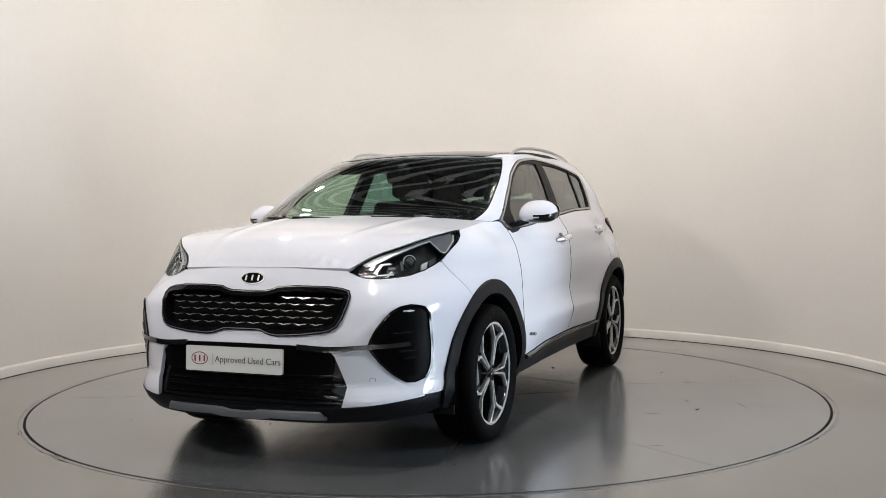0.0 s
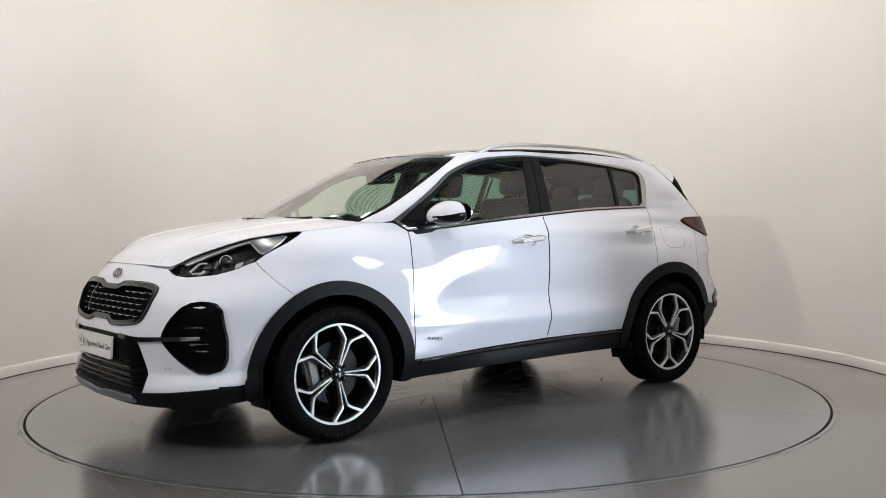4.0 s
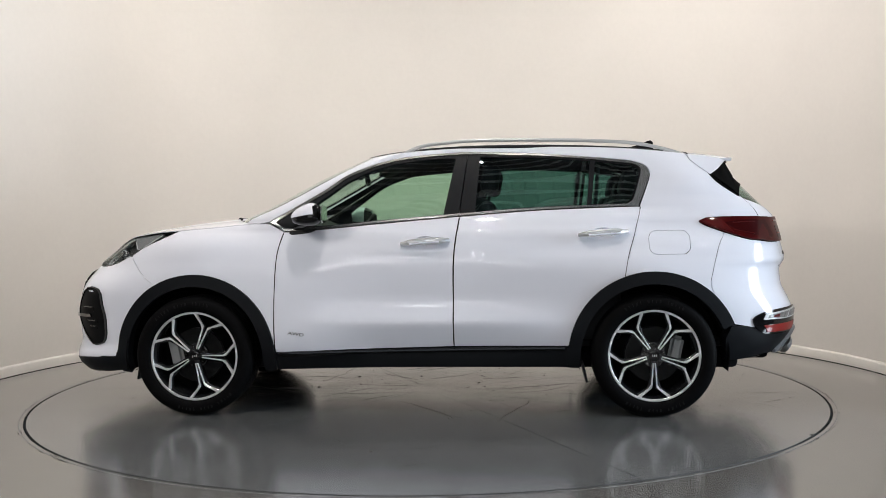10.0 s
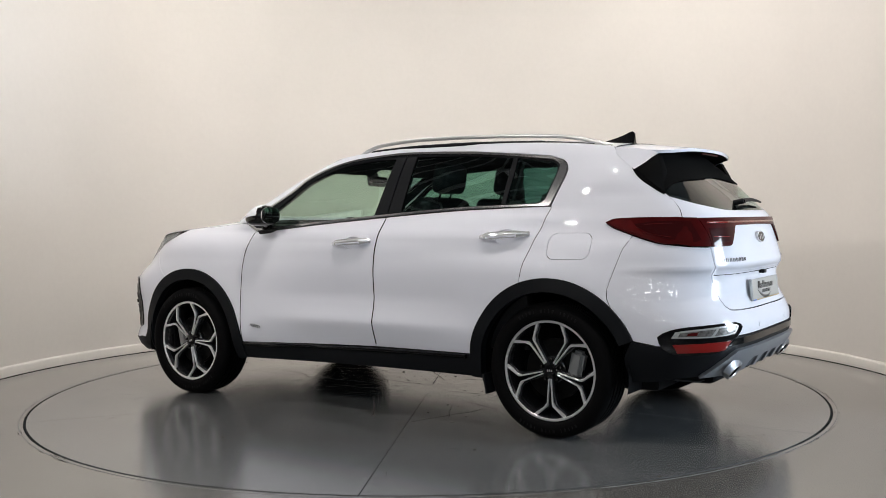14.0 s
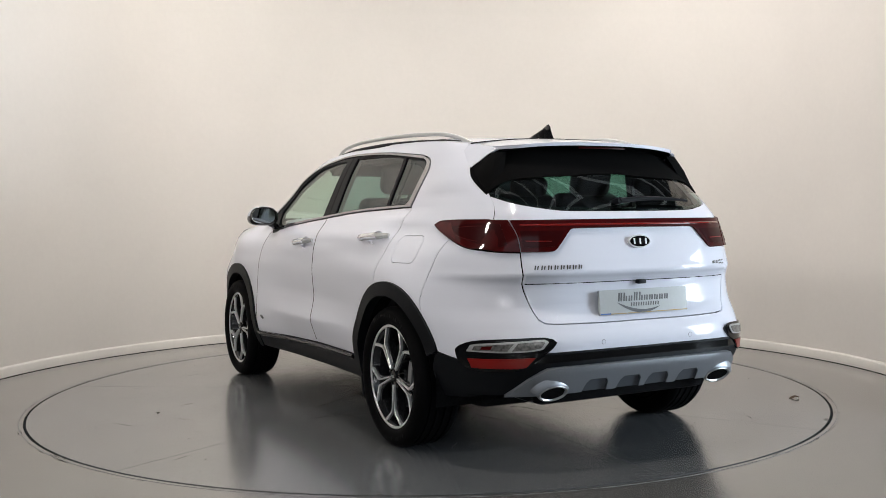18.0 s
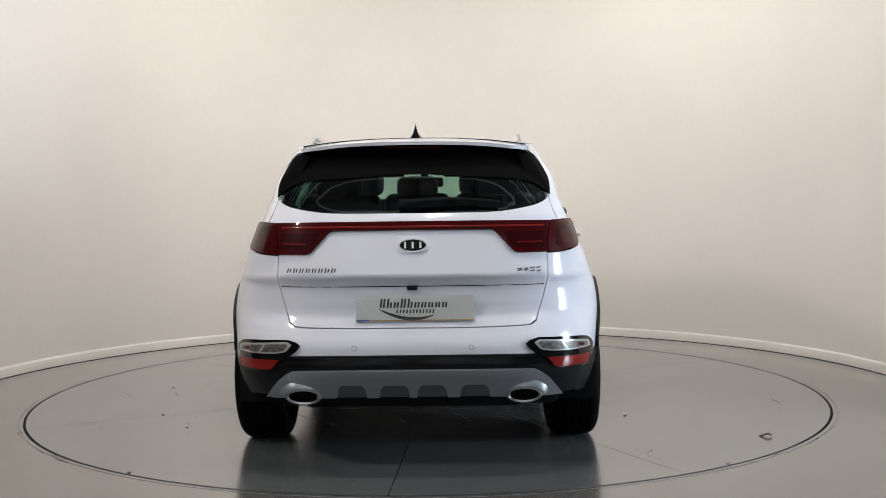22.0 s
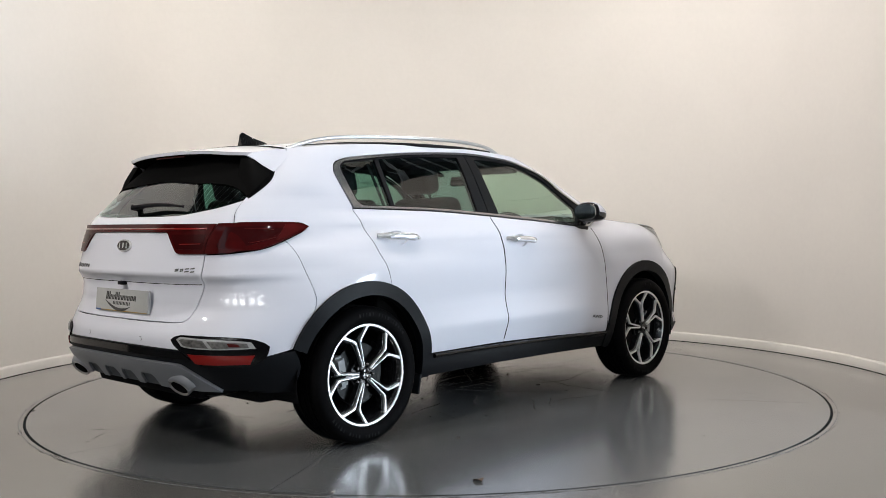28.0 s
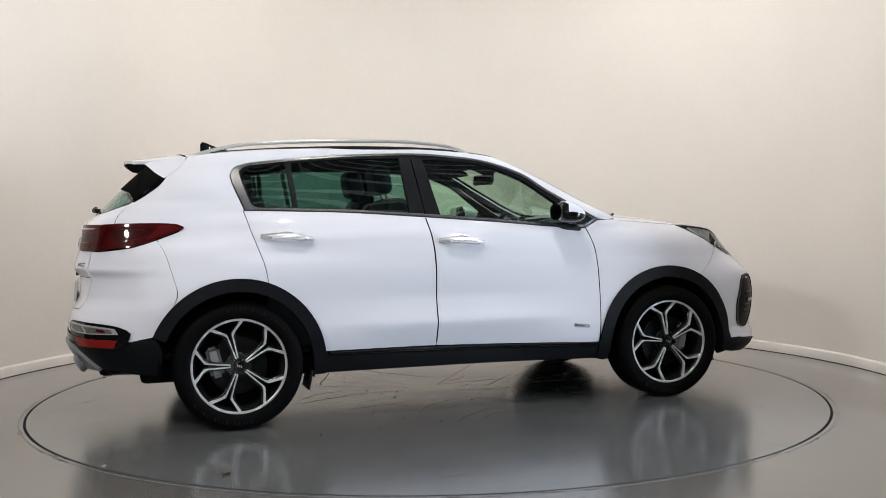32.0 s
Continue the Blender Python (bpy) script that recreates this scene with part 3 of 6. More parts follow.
def panel(name, outline, mat, parent, up=False, holes=(), cell=.045, lift=0.0, depth=.018, mirror=False, label=""):
    """A body panel: outlines in (g, z)."""
    v, t = cut_flat([(g * WIDE, z) for g, z in outline], [[(g * WIDE, z) for g, z in h] for h in holes], cell)

    def place(u, z):
        return body(u / WIDE, z, up)

    def normal(u, z):
        e = .004
        n = (place(u + e, z) - place(u - e, z)).cross(place(u, z + e) - place(u, z - e))
        n = -n.normalized()
        p = place(u, z)
        return n if n.dot(Vector((p.x * .35, p.y, .02))) > 0 else -n
    return skin_sheet(name, v, t, place, normal, mat, parent, lift, depth, mirror, label)


def sheet(name, outline, height, mat, parent, holes=(), cell=.05, lift=0.0, depth=.015, mirror=False, label="", sign=1):
    """A sheet over the plan: outline in (x, y), height(x, y)."""
    v, t = cut_flat(outline, holes, cell)

    def normal(x, y):
        e = .004
        return sign * Vector((-(height(x + e, y) - height(x - e, y)) / (2 * e), -(height(x, y + e) - height(x, y - e)) / (2 * e), 1)).normalized()
    return skin_sheet(name, v, t, lambda x, y: Vector((x, y, height(x, y))), normal, mat, parent, lift, depth, mirror, label)


def shrink(points, d):
    """An outline moved inwards by d (in its own plane)."""
    n = len(points)
    area2 = sum(points[i - 1][0] * points[i][1] - points[i][0] * points[i - 1][1] for i in range(n))
    s = 1 if area2 > 0 else -1
    out = []
    for i in range(n):
        a, b = np.array(points[i - 1]), np.array(points[(i + 1) % n])
        t = b - a
        t = t / (np.linalg.norm(t) + 1e-9)
        out.append((points[i][0] - s * t[1] * d, points[i][1] + s * t[0] * d))
    return out


def arc(cx, cz, r, a0, a1, step_deg=4):
    n = max(2, int(abs(a1 - a0) / step_deg))
    return [(cx + r * math.cos(radians(a0 + (a1 - a0) * i / n)), cz + r * math.sin(radians(a0 + (a1 - a0) * i / n))) for i in range(n + 1)]


def mirrored(half):
    """A whole outline from its half with y >= 0, which runs from the middle to the middle."""
    return half + [(-y, z) for y, z in reversed(half) if y > 1e-6]


def rounded(x0, z0, x1, z1, r, n=5):
    out = []
    for cx, cz, a in ((x1 - r, z1 - r, 0), (x0 + r, z1 - r, 90), (x0 + r, z0 + r, 180), (x1 - r, z0 + r, 270)):
        out += [(cx + r * math.cos(radians(a + 90 * i / n)), cz + r * math.sin(radians(a + 90 * i / n))) for i in range(n + 1)]
    return out


car = tagged(new("car"), "glossy white compact SUV with black trim, on the turntable", "car")

AF, AR, HUB = 1.335, -1.335, .348
ARCH_OUT, ARCH_IN = .482, .412


# ---- body panels ----
def edge_of_hood(x0, x1, n=16, dz=0.0):
    return [(x0 + (x1 - x0) * i / n, hood_edge_z(x0 + (x1 - x0) * i / n) + dz) for i in range(n + 1)]


LAMP_LOW = [(1.462, 1.084), (1.50, 1.062), (1.562, 1.036), (1.666, .988), (1.754, .936), (1.839, .900)]
LAMP_FRONT = [(.700, .879), (.609, .868), (.522, .877), (.462, .900)]
BELT = [(.806, 1.072), (.572, 1.086), (.268, 1.113), (-.228, 1.152), (-.659, 1.181), (-.972, 1.192), (-1.228, 1.199), (-1.278, 1.198)]
TOP_LINE = [(-1.229, 1.477), (-1.0, 1.501), (-.686, 1.527), (-.289, 1.541), (-.05, 1.530), (.185, 1.500), (.42, 1.422), (.574, 1.324), (.784, 1.202), (.900, 1.137)]
DLO_REAR = [(-1.278, 1.203), (-1.340, 1.364), (-1.342, 1.412), (-1.312, 1.451), (-1.229, 1.477)]
SCREEN_EDGE = [(.752, 1.134), (.735, 1.20), (.718, 1.27), (.688, 1.36), (.632, 1.46), (.588, 1.518)]
GATE_SIDE = [(-1.575, 1.497), (-1.595, 1.474), (-1.706, 1.386), (-1.800, 1.312), (-1.890, 1.238), (-1.945, 1.180), (-1.965, 1.136)]
TAIL_TOP = [(-1.965, 1.134), (-1.786, 1.134), (-1.660, 1.129), (-1.612, 1.115)]
TAIL_LOW = [(-1.606, 1.108), (-1.640, 1.085), (-1.752, 1.043), (-1.864, 1.008), (-1.950, .994)]
GAP = .0035


HANDLES = ((.102, 1.000, -.172, 1.020), (-.918, 1.040, -1.196, 1.058))


def cup_ring(x0, z0, x1, z1, grow=1.0):
    """The oval finger recess behind a door handle."""
    cx, cz = (x0 + x1) / 2, (z0 + z1) / 2 - .004
    return [(g_of(cx + .068 * grow * math.cos(q), cz + .037 * grow * math.sin(q)), cz + .037 * grow * math.sin(q)) for q in np.linspace(0, 2 * math.pi, 28, endpoint=False)]


def body_panels():
    # front wing
    arch = arc(AF, HUB, ARCH_OUT + .002, 172, 60.35)
    outline = joined(at_side([(.8125, 1.074), (.842, .916), (.854, .653), (.853, .44)]), at_side(arch),
                     at_side([arch[-1], (1.6615, .8435), (1.7285, .9235), (1.7365, .943)]), at_side([(1.7365, .943), (1.666, .986), (1.562, 1.034), (1.466, 1.080)]),
                     at_side([(1.45, 1.088 - GAP)] + edge_of_hood(1.40, .98, 6, -GAP)), at_side([(.93, 1.124), (.90, 1.122), (.8125, 1.076)]))
    panel("front_wing", outline, PAINT, car, mirror=True, cell=.026)
    # doors
    front_door = joined(at_side(BELT[:4]), at_side([(-.228, 1.150), (-.2 + .003, .934), (-.192, .669), (-.192, .405)]), at_side([(-.192, .404), (.384, .388), (.845, .376)]),
                        at_side([(.847, .40), (.849, .653), (.837, .916), (.806, 1.072)]))
    panel("front_door", front_door, PAINT, car, holes=[cup_ring(*HANDLES[0])], mirror=True, cell=.026)
    ra = arc(AR, HUB, ARCH_OUT + .002, 8, 70)
    rear_door = joined(at_side(BELT[3:]), at_side([(-1.278, 1.198), (-1.235, 1.05), (-1.190, .913), (-1.17, .80)]), at_side(ra[::-1]), at_side([(-.852, .408), (-.5, .406), (-.1995, .404)]),
                       at_side([(-.1995, .405), (-.1995, .669), (-.206, .934), (-.2355, 1.152)]))
    panel("rear_door", rear_door, PAINT, car, holes=[cup_ring(*HANDLES[1])], mirror=True, cell=.026)
    for run, wide in (([(-.195, .42), (-.196, .669), (-.2015, .934), (-.222, 1.09), (-.231, 1.146)], .0032), ([(.851, .40), (.8515, .653), (.8395, .916), (.826, 1.0), (.811, 1.068)], .0026),
                      ([(-1.178, .835), (-1.193, .913), (-1.238, 1.05), (-1.278, 1.185)], .0016), ([(-1.653, .775), (-1.6875, .90), (-1.7175, .99), (-1.7475, 1.035)], .0009)):
        line = smooth(run)
        if wide < .002:
            strip = [(x + .007, z) for x, z in line] + [(x - .007, z) for x, z in reversed(line)]
            panel("seam_bed", [(g_of(x, z), z) for x, z in strip], PAINT, car, lift=-.0022, depth=.006, cell=.2, mirror=True)
        strip = [(x + wide, z) for x, z in line] + [(x - wide, z) for x, z in reversed(line)]
        panel("door_seal", [(g_of(x, z), z) for x, z in strip], SHADOW_GAP, car, lift=.0008 if wide > .002 else -.0014, depth=.006 if wide > .002 else .0005, cell=.2, mirror=True)
    # body side: quarter, pillars and cant rail in one pressing
    fuel = [(g_of(x, z), z) for x, z in rounded(-1.548, .925, -1.312, 1.062, .045)]
    edge = [(x, roof_z(x) - .036) for x in np.linspace(.26, -1.56, 40)]
    qa = arc(AR, HUB, ARCH_OUT + .002, 70, 134)
    side = joined(at_side([(-1.1745, .805), (-1.1965, .913), (-1.241, 1.05), (-1.284, 1.198)], True), at_side(DLO_REAR, True), at_side(TOP_LINE, True), at_side([(.900, 1.137), (.97, 1.125)], True),
                  at_front(SCREEN_EDGE, True), at_side(edge, True), at_side(GATE_SIDE, True), at_side(TAIL_TOP, True), at_side(TAIL_LOW[:3], True),
                  at_side([(-1.745, 1.043), (-1.715, .99), (-1.685, .90), (-1.650, .765), (qa[-1][0], qa[-1][1])], True), at_side(qa[::-1], True))
    panel("body_side", side, PAINT, car, True, [fuel], cell=.032)
    panel("body_side", [(-g, z) for g, z in side], PAINT, car, True, cell=.032)
    panel("fuel_flap", [(g_of(x, z), z) for x, z in rounded(-1.545, .928, -1.315, 1.059, .043)], PAINT, car, True)
    panel("fuel_recess", [(g_of(x, z), z) for x, z in rounded(-1.56, .91, -1.30, 1.075, .05)], SHADOW_GAP, car, True, lift=-.012, depth=0)
    # bonnet
    n = 24
    he = [(x, hood_edge_y(x)) for x in np.linspace(.985, 2.040, n)]
    front = [(2.106 - .064 * (y / .453) ** 2, y) for y in np.linspace(.452, 0, 14)]
    back = [(1.135 - .15 * (y / .70) ** 2, y) for y in np.linspace(0, .705, 14)]
    half = he + front
    plan = [(x, y) for x, y in half] + [(x, -y) for x, y in reversed(half) if y > 1e-6] + [(x, -y) for x, y in reversed(back)] + [(x, y) for x, y in back[1:-1]]
    crown = curve((1.0, 1.175), (1.11, 1.168), (1.25, 1.154), (1.44, 1.132), (1.64, 1.103), (1.8, 1.078), (1.9, 1.055), (1.99, 1.018), (2.058, .975), (2.110, .922), (2.3, .78))

    def hood_z(x, y):
        xe = min(x, 2.040)
        ye = hood_edge_y(xe)

        def base(a, b):
            return crown(a + .064 * min((b / .453) ** 2, 2.2) * step(1.35, 2.0, a))
        q = min(abs(y) / ye, 1.15)
        line = .006 * math.exp(-((abs(y) - (.33 + .12 * (2.1 - x))) / .035) ** 2) * step(2.05, 1.8, x) if x < 2.05 else 0
        return base(x, y) - (base(xe, ye) - hood_edge_z(xe)) * q ** 2.6 + line
    sheet("bonnet", plan, hood_z, PAINT, car, cell=.03, depth=.02)
    # roof, with its glass panel, and spoiler
    def roof_edge_y(x):
        z = roof_z(x) - .036
        return skin(g_of(x, z, True), z, True).y

    def top_z(x, y):
        return roof_z(x) - .036 * min(abs(y) / max(roof_edge_y(x), .05), 1.1) ** 2.6
    fr = [(body(g_front(y, zz, True), zz, True).x - .004, y) for y, zz in zip(np.linspace(0, .590, 12), np.linspace(1.543, 1.519, 12))]
    sd = [(x, roof_edge_y(x)) for x in np.linspace(.26, -1.565, 40)]
    rr = [(-1.575 - .03 * (1 - (y / .58) ** 2), y) for y in np.linspace(sd[-1][1], 0, 12)]
    half = fr + sd + rr
    whole = half + [(x, -y) for x, y in reversed(half) if y > 1e-6]
    gl = [(x, y) for x, y in fr if y < .5]
    gl = [(gl[0][0], 0)] + gl[1:] + smooth([(gl[-1][0] - .05, .515), (0, .53), (-.6, .535), (-.95, .52)]) + [(-.985, .48), (-1.0, .3), (-1.0, 0)]
    glass_out = gl + [(x, -y) for x, y in reversed(gl) if y > 1e-6]
    sheet("roof", whole, top_z, PAINT, car, cell=.06, depth=.012)
    sheet("roof_glass", shrink(glass_out, .004), top_z, GLOSS, car, cell=.08, lift=.0035, depth=.004, label="black panoramic roof glass")
    tip = [(-1.912 + .085 * (y / .6) ** 2 + .05 * step(.46, .545, y), y) for y in np.linspace(0, .538, 16)]
    sp = [(-1.58 - .03 * (1 - (y / .58) ** 2), y) for y in np.linspace(0, .572, 12)]
    half = sp + smooth([(-1.62, .572), (-1.72, .560), (tip[-1][0], tip[-1][1])]) + tip[::-1]
    half = [p for i, p in enumerate(half) if i == 0 or abs(p[0] - half[i - 1][0]) + abs(p[1] - half[i - 1][1]) > 1e-4]
    plan = half + [(x, -y) for x, y in reversed(half[1:-1])]

    def spoiler_z(x, y):
        return roof_z(x) - .05 * (min(abs(y), .63) / .59) ** 2.6 + .002
    spoiler = sheet("spoiler", plan, spoiler_z, PAINT, car, cell=.05, depth=.016)
    sheet("spoiler_underside", shrink(plan, .006), lambda x, y: spoiler_z(x, y) - .018 - .035 * step(-1.84, -1.66, x), SHADOW_GAP, spoiler, cell=.06, depth=0, sign=-1)
    for sg in (1, -1):
        pts = [(-1.578, .566, 1.508), (-1.586, .598, 1.474), (-1.640, .616, 1.430), (-1.700, .627, 1.386), (-1.75, .600, 1.420), (-1.775, .575, 1.446), (-1.80, .545, 1.468), (-1.77, .549, 1.482), (-1.68, .560, 1.500)]
        n2 = len(pts)
        v = [(x, sg * (y + .006), z) for x, y, z in pts] + [(x + .004, sg * (y - .012), z) for x, y, z in pts]
        f = [tuple(range(n2)), tuple(reversed(range(n2, 2 * n2)))] + [(i, (i + 1) % n2, (i + 1) % n2 + n2, i + n2) for i in range(n2)]
        bm = bmesh.new()
        vs = [bm.verts.new(q) for q in v]
        for q in f:
            bm.faces.new([vs[i] for i in q])
        bmesh.ops.recalc_face_normals(bm, faces=bm.faces[:])
        part("spoiler_end", bm, PAINT, spoiler, "", True, 40)
    seam = [(-1.5765 - .03 * (1 - (y / .58) ** 2), y) for y in np.linspace(.56, -.56, 30)]
    sheet("roof_seam", [(x + .004, y) for x, y in seam] + [(x - .004, y) for x, y in reversed(seam)], top_z, SHADOW_GAP, car, cell=.3, lift=.004, depth=.004, label="dark roof seam")
    line = smooth(GATE_SIDE[1:])
    strip = [(x + .0022, z + .0022) for x, z in line] + [(x - .0022, z - .0022) for x, z in reversed(line)]
    panel("tailgate_seal", [(g_of(x, z, True), z) for x, z in strip], SHADOW_GAP, car, True, lift=.0012, depth=.003, cell=.3, mirror=True)
    # front bumper
    grille = mirrored([(0, .640), (.098, .639), (.15, .622), (.192, .617), (.30, .622), (.404, .634), (.445, .643), (.475, .662), (.496, .70), (.512, .76), (.513, .795), (.498, .818), (.465, .829), (.392, .838),
                       (.25, .841), (.157, .838), (.12, .826), (.09, .820), (0, .818)])
    hole = [(g_front(y, z), z) for y, z in grille]
    fa = arc(AF, HUB, ARCH_OUT + .002, 60, 0)
    top = at_front([(0, .9235), (.2, .9205), (.452, .906)]) + at_front(LAMP_FRONT[::-1]) + at_side(LAMP_LOW[::-1][:2]) + at_side([(1.738, .938), (1.731, .920), (1.664, .842), (fa[0][0], fa[0][1])])
    low = at_side(fa) + at_side([(1.853, .342), (1.95, .342)]) + at_front([(.79, .335), (.642, .318), (.502, .310)]) + at_front([(.518, .397), (.470, .534)]) + at_front([(.468, .537), (.412, .576), (.2, .584), (0, .586)])
    half = joined(top, low)
    whole = [p for p in half if p[0] > 1e-5] + [(-g, z) for g, z in reversed(half) if g > 1e-5]
    bumper = panel("front_bumper", whole, PAINT, car, holes=[hole], cell=.028)
    # tailgate, rear bumper
    gt = [(0, 1.168), (.331, 1.170), (.458, 1.181), (.575, 1.204), (.629, 1.228), (.649, 1.240)]
    gs = [(.666, 1.18), (.693, 1.134), (.63, 1.10), (.608, .987), (.6075, .881), (.600, .845), (.578, .772), (.548, .69), (.53, .676), (.485, .6685), (.25, .6645), (0, .6645)]
    half = joined(at_rear(gt), at_rear(gs[:4]), at_rear(gs[3:8]), at_rear(gs[7:]))
    whole = [p for p in half if p[0] < 3 - 1e-5] + [(6 - g, z) for g, z in reversed(half) if g < 3 - 1e-5]
    gate = panel("tailgate", whole, PAINT, car, cell=.03)
    lip = joined(at_rear([(-.592, .8475), (-.3, .8475), (.3, .8475), (.592, .8475)], gap=.05), at_rear([(.590, .862), (.3, .862), (-.3, .862), (-.590, .862)], gap=.05))
    panel("tailgate_lip", lip, PAINT, gate, lift=.0045, depth=.006, cell=.1)
    # black strip below the lip: the groove's shade put in as colour
    shade = joined(at_rear([(-.592, .842), (-.3, .842), (.3, .842), (.592, .842)], gap=.05), at_rear([(.591, .8475), (.3, .8475), (-.3, .8475), (-.591, .8475)], gap=.05))
    panel("groove_shade", shade, SHADOW_GAP, gate, lift=.0008, depth=0, cell=.1)
    bs = at_side(TAIL_LOW[2:]) + at_rear([(.700, .986), (.613, .982)])
    bl = at_rear([(.613, .985), (.6125, .881), (.605, .845), (.583, .772), (.553, .69)]) + at_rear([(.552, .684), (.534, .671), (.487, .663), (.25, .659), (0, .659)])
    arc_r = arc(AR, HUB, ARCH_OUT + .002, 158, 135)
    bb = at_rear([(0, .546), (.3, .546), (.55, .541), (.70, .522), (.80, .505)]) + at_side([(-1.90, .506), (arc_r[0][0], arc_r[0][1])]) + at_side(arc_r) + at_side([(arc_r[-1][0], arc_r[-1][1]), (-1.655, .765), (-1.690, .90), (-1.720, .99), (-1.750, 1.040)])
    half = joined(bs, bl, bb)
    whole = [p for p in half if p[0] < 3 - 1e-5]
    # the outline runs from the side, over the middle seam and back along the foot
    i_mid = len(joined(bs, bl)) - 1
    up_run, low_run = half[:i_mid + 1], half[i_mid + 1:]
    full = up_run + [(6 - g, z) for g, z in reversed(up_run) if g < 3 - 1e-5] + [(6 - g, z) for g, z in reversed(low_run)] + [p for p in low_run if p[0] < 3 - 1e-5]
    full = [p for i, p in enumerate(full) if abs(p[0] - full[i - 1][0]) + abs(p[1] - full[i - 1][1]) > 1e-4]
    rear_bumper = panel("rear_bumper", full, PAINT, car, cell=.03)
    return bumper, gate, rear_bumper, grille, spoiler


bumper, gate, rear_bumper, GRILLE, spoiler = body_panels()


def cladding():
    """Black arch lips, sills and the lower bumper skirts."""
    for cx, a0, a1 in ((AF, 4, 176), (AR, 6, 158)):
        ring_out, ring_in = arc(cx, HUB, ARCH_OUT, a0, a1), arc(cx, HUB, ARCH_IN, a1, a0)
        if cx == AF:
            ring_out, ring_in = [(1.80, .262), (1.835, .33)] + ring_out + [(.846, .378)], [(.848, .272), (.915, .270)] + ring_in + [(1.742, .250)]
        else:
            ring_out, ring_in = [(-.85, .285), (-.846, .395)] + ring_out, ring_in + [(-.915, .282)]
        panel("arch_lip", joined(at_side(ring_out), at_side(ring_in)), PLASTIC, car, lift=.014, depth=.05, cell=.03, mirror=True, label="grained black wheel arch lip")
    sill = joined(at_side([(.846, .373), (.384, .384), (-.2, .399), (-.85, .404)]), at_side([(-.85, .285), (-.3, .285), (.385, .279), (.846, .272)]))
    panel("sill_cover", sill, PLASTIC, car, lift=.006, depth=.05, mirror=True)
    strip = joined(at_side([(.84, .372), (.384, .383), (-.2, .398), (-.83, .404)]), at_side([(-.83, .382), (-.2, .377), (.384, .362), (.80, .352)]))
    panel("sill_strip", strip, GLOSS, car, lift=.016, depth=.012, mirror=True, label="gloss black sill strip")
    # round bead added over the strip, shaped to catch a highlight streak
    for sd in (1, -1):
        bead = []
        for q in np.linspace(0, 1, 30):
            x = .82 - 1.65 * q
            z = .366 + .027 * q
            p = skin(g_of(x, z), z)
            bead.append((p.x, sd * (p.y + .016), z))
        v, f = tube(bead, .011, 10)
        add("sill_bead", v, f, GLOSS, car, "gloss black sill bead, rounded to catch a highlight")
    # front lip and lower intake
    lip_top = at_front([(0, .302), (.3, .303), (.502, .307), (.642, .315), (.79, .332)]) + at_side([(1.95, .339), (1.85, .339)])
    lip_low = at_side([(1.80, .262), (1.90, .245), (2.0, .240)]) + at_front([(.70, .236), (.4, .234), (0, .232)])
    half = joined(lip_top, lip_low)
    panel("front_lip", [p for p in half if p[0] > 1e-5] + [(-g, z) for g, z in reversed(half) if g > 1e-5], PLASTIC, car, depth=.08, lift=.004)
    inn = [(0, .585), (.2, .583), (.411, .575), (.466, .536), (.516, .397), (.500, .306), (.25, .302), (0, .301)]
    half = at_front(inn[:4]) + at_front(inn[3:6]) + at_front(inn[5:])
    half = joined(half)
    whole = [p for p in half if p[0] > 1e-5] + [(-g, z) for g, z in reversed(half) if g > 1e-5]
    intake = panel("lower_intake", shrink(whole, .002), GLOSS, car, lift=-.028, depth=.03, label="black lower intake")
    for z in (.335, .365, .395, .425):
        w = .46 if z < .4 else .45
        bar = [(g_front(y, zz), zz) for y, zz in ((-w, z), (w, z), (w, z + .013), (-w, z + .013))]
        panel("intake_slat", joined(at_front([(-w, z), (w, z)], gap=.06), at_front([(w, z + .013), (-w, z + .013)], gap=.06)), FRINGE, intake, lift=-.014, depth=.012, cell=.3)
    band = joined(at_front([(-.455, .452), (.455, .452)], gap=.05), at_front([(.466, .53), (.41, .572), (0, .582), (-.41, .572), (-.466, .53)], gap=.05))
    panel("intake_band", band, FRINGE, intake, lift=-.004, depth=.02, cell=.08)
    # grey bars from the plate into the lamp pods
    bar = joined(at_front([(.30, .566), (.45, .556), (.60, .566), (.745, .572)], gap=.04), at_front([(.745, .592), (.60, .586), (.45, .580), (.30, .588)], gap=.04))
    panel("bumper_blade", bar, SMOKE, car, lift=.012, depth=.015, mirror=True, cell=.2, label="dark chrome bumper blade")
    # silver skid in the lip
    sk = joined(at_front([(-.43, .262), (-.30, .258), (-.16, .258), (-.11, .250), (.11, .250), (.16, .258), (.30, .258), (.43, .262)], gap=.05), at_front([(.405, .292), (.10, .288), (.06, .279), (-.06, .279), (-.10, .288), (-.405, .292)], gap=.05))
    panel("front_skid", sk, SILVER, car, lift=.018, depth=.02, cell=.1, label="silver front skid bar")
    # rear skirt with the silver diffuser
    top = at_side([(-1.772, .520), (-1.90, .503)]) + at_rear([(.80, .502), (.70, .519), (.55, .537), (.3, .542), (0, .542)])
    low = at_rear([(0, .352), (.4, .352), (.66, .345), (.78, .338)]) + at_side([(-1.95, .335), (-1.86, .322), (-1.735, .315)]) + at_side([(-1.745, .36), (-1.738, .44), (-1.772, .520)])
    half = joined(top, low)
    a = [p for p in half if p[0] < 3 - 1e-5]
    k = max(range(len(half)), key=lambda i: half[i][0] + (1 if half[i][1] > .5 else 0) * 1e-3)
    tops = [p for p in joined(top)]
    lows = [p for p in joined(low)]
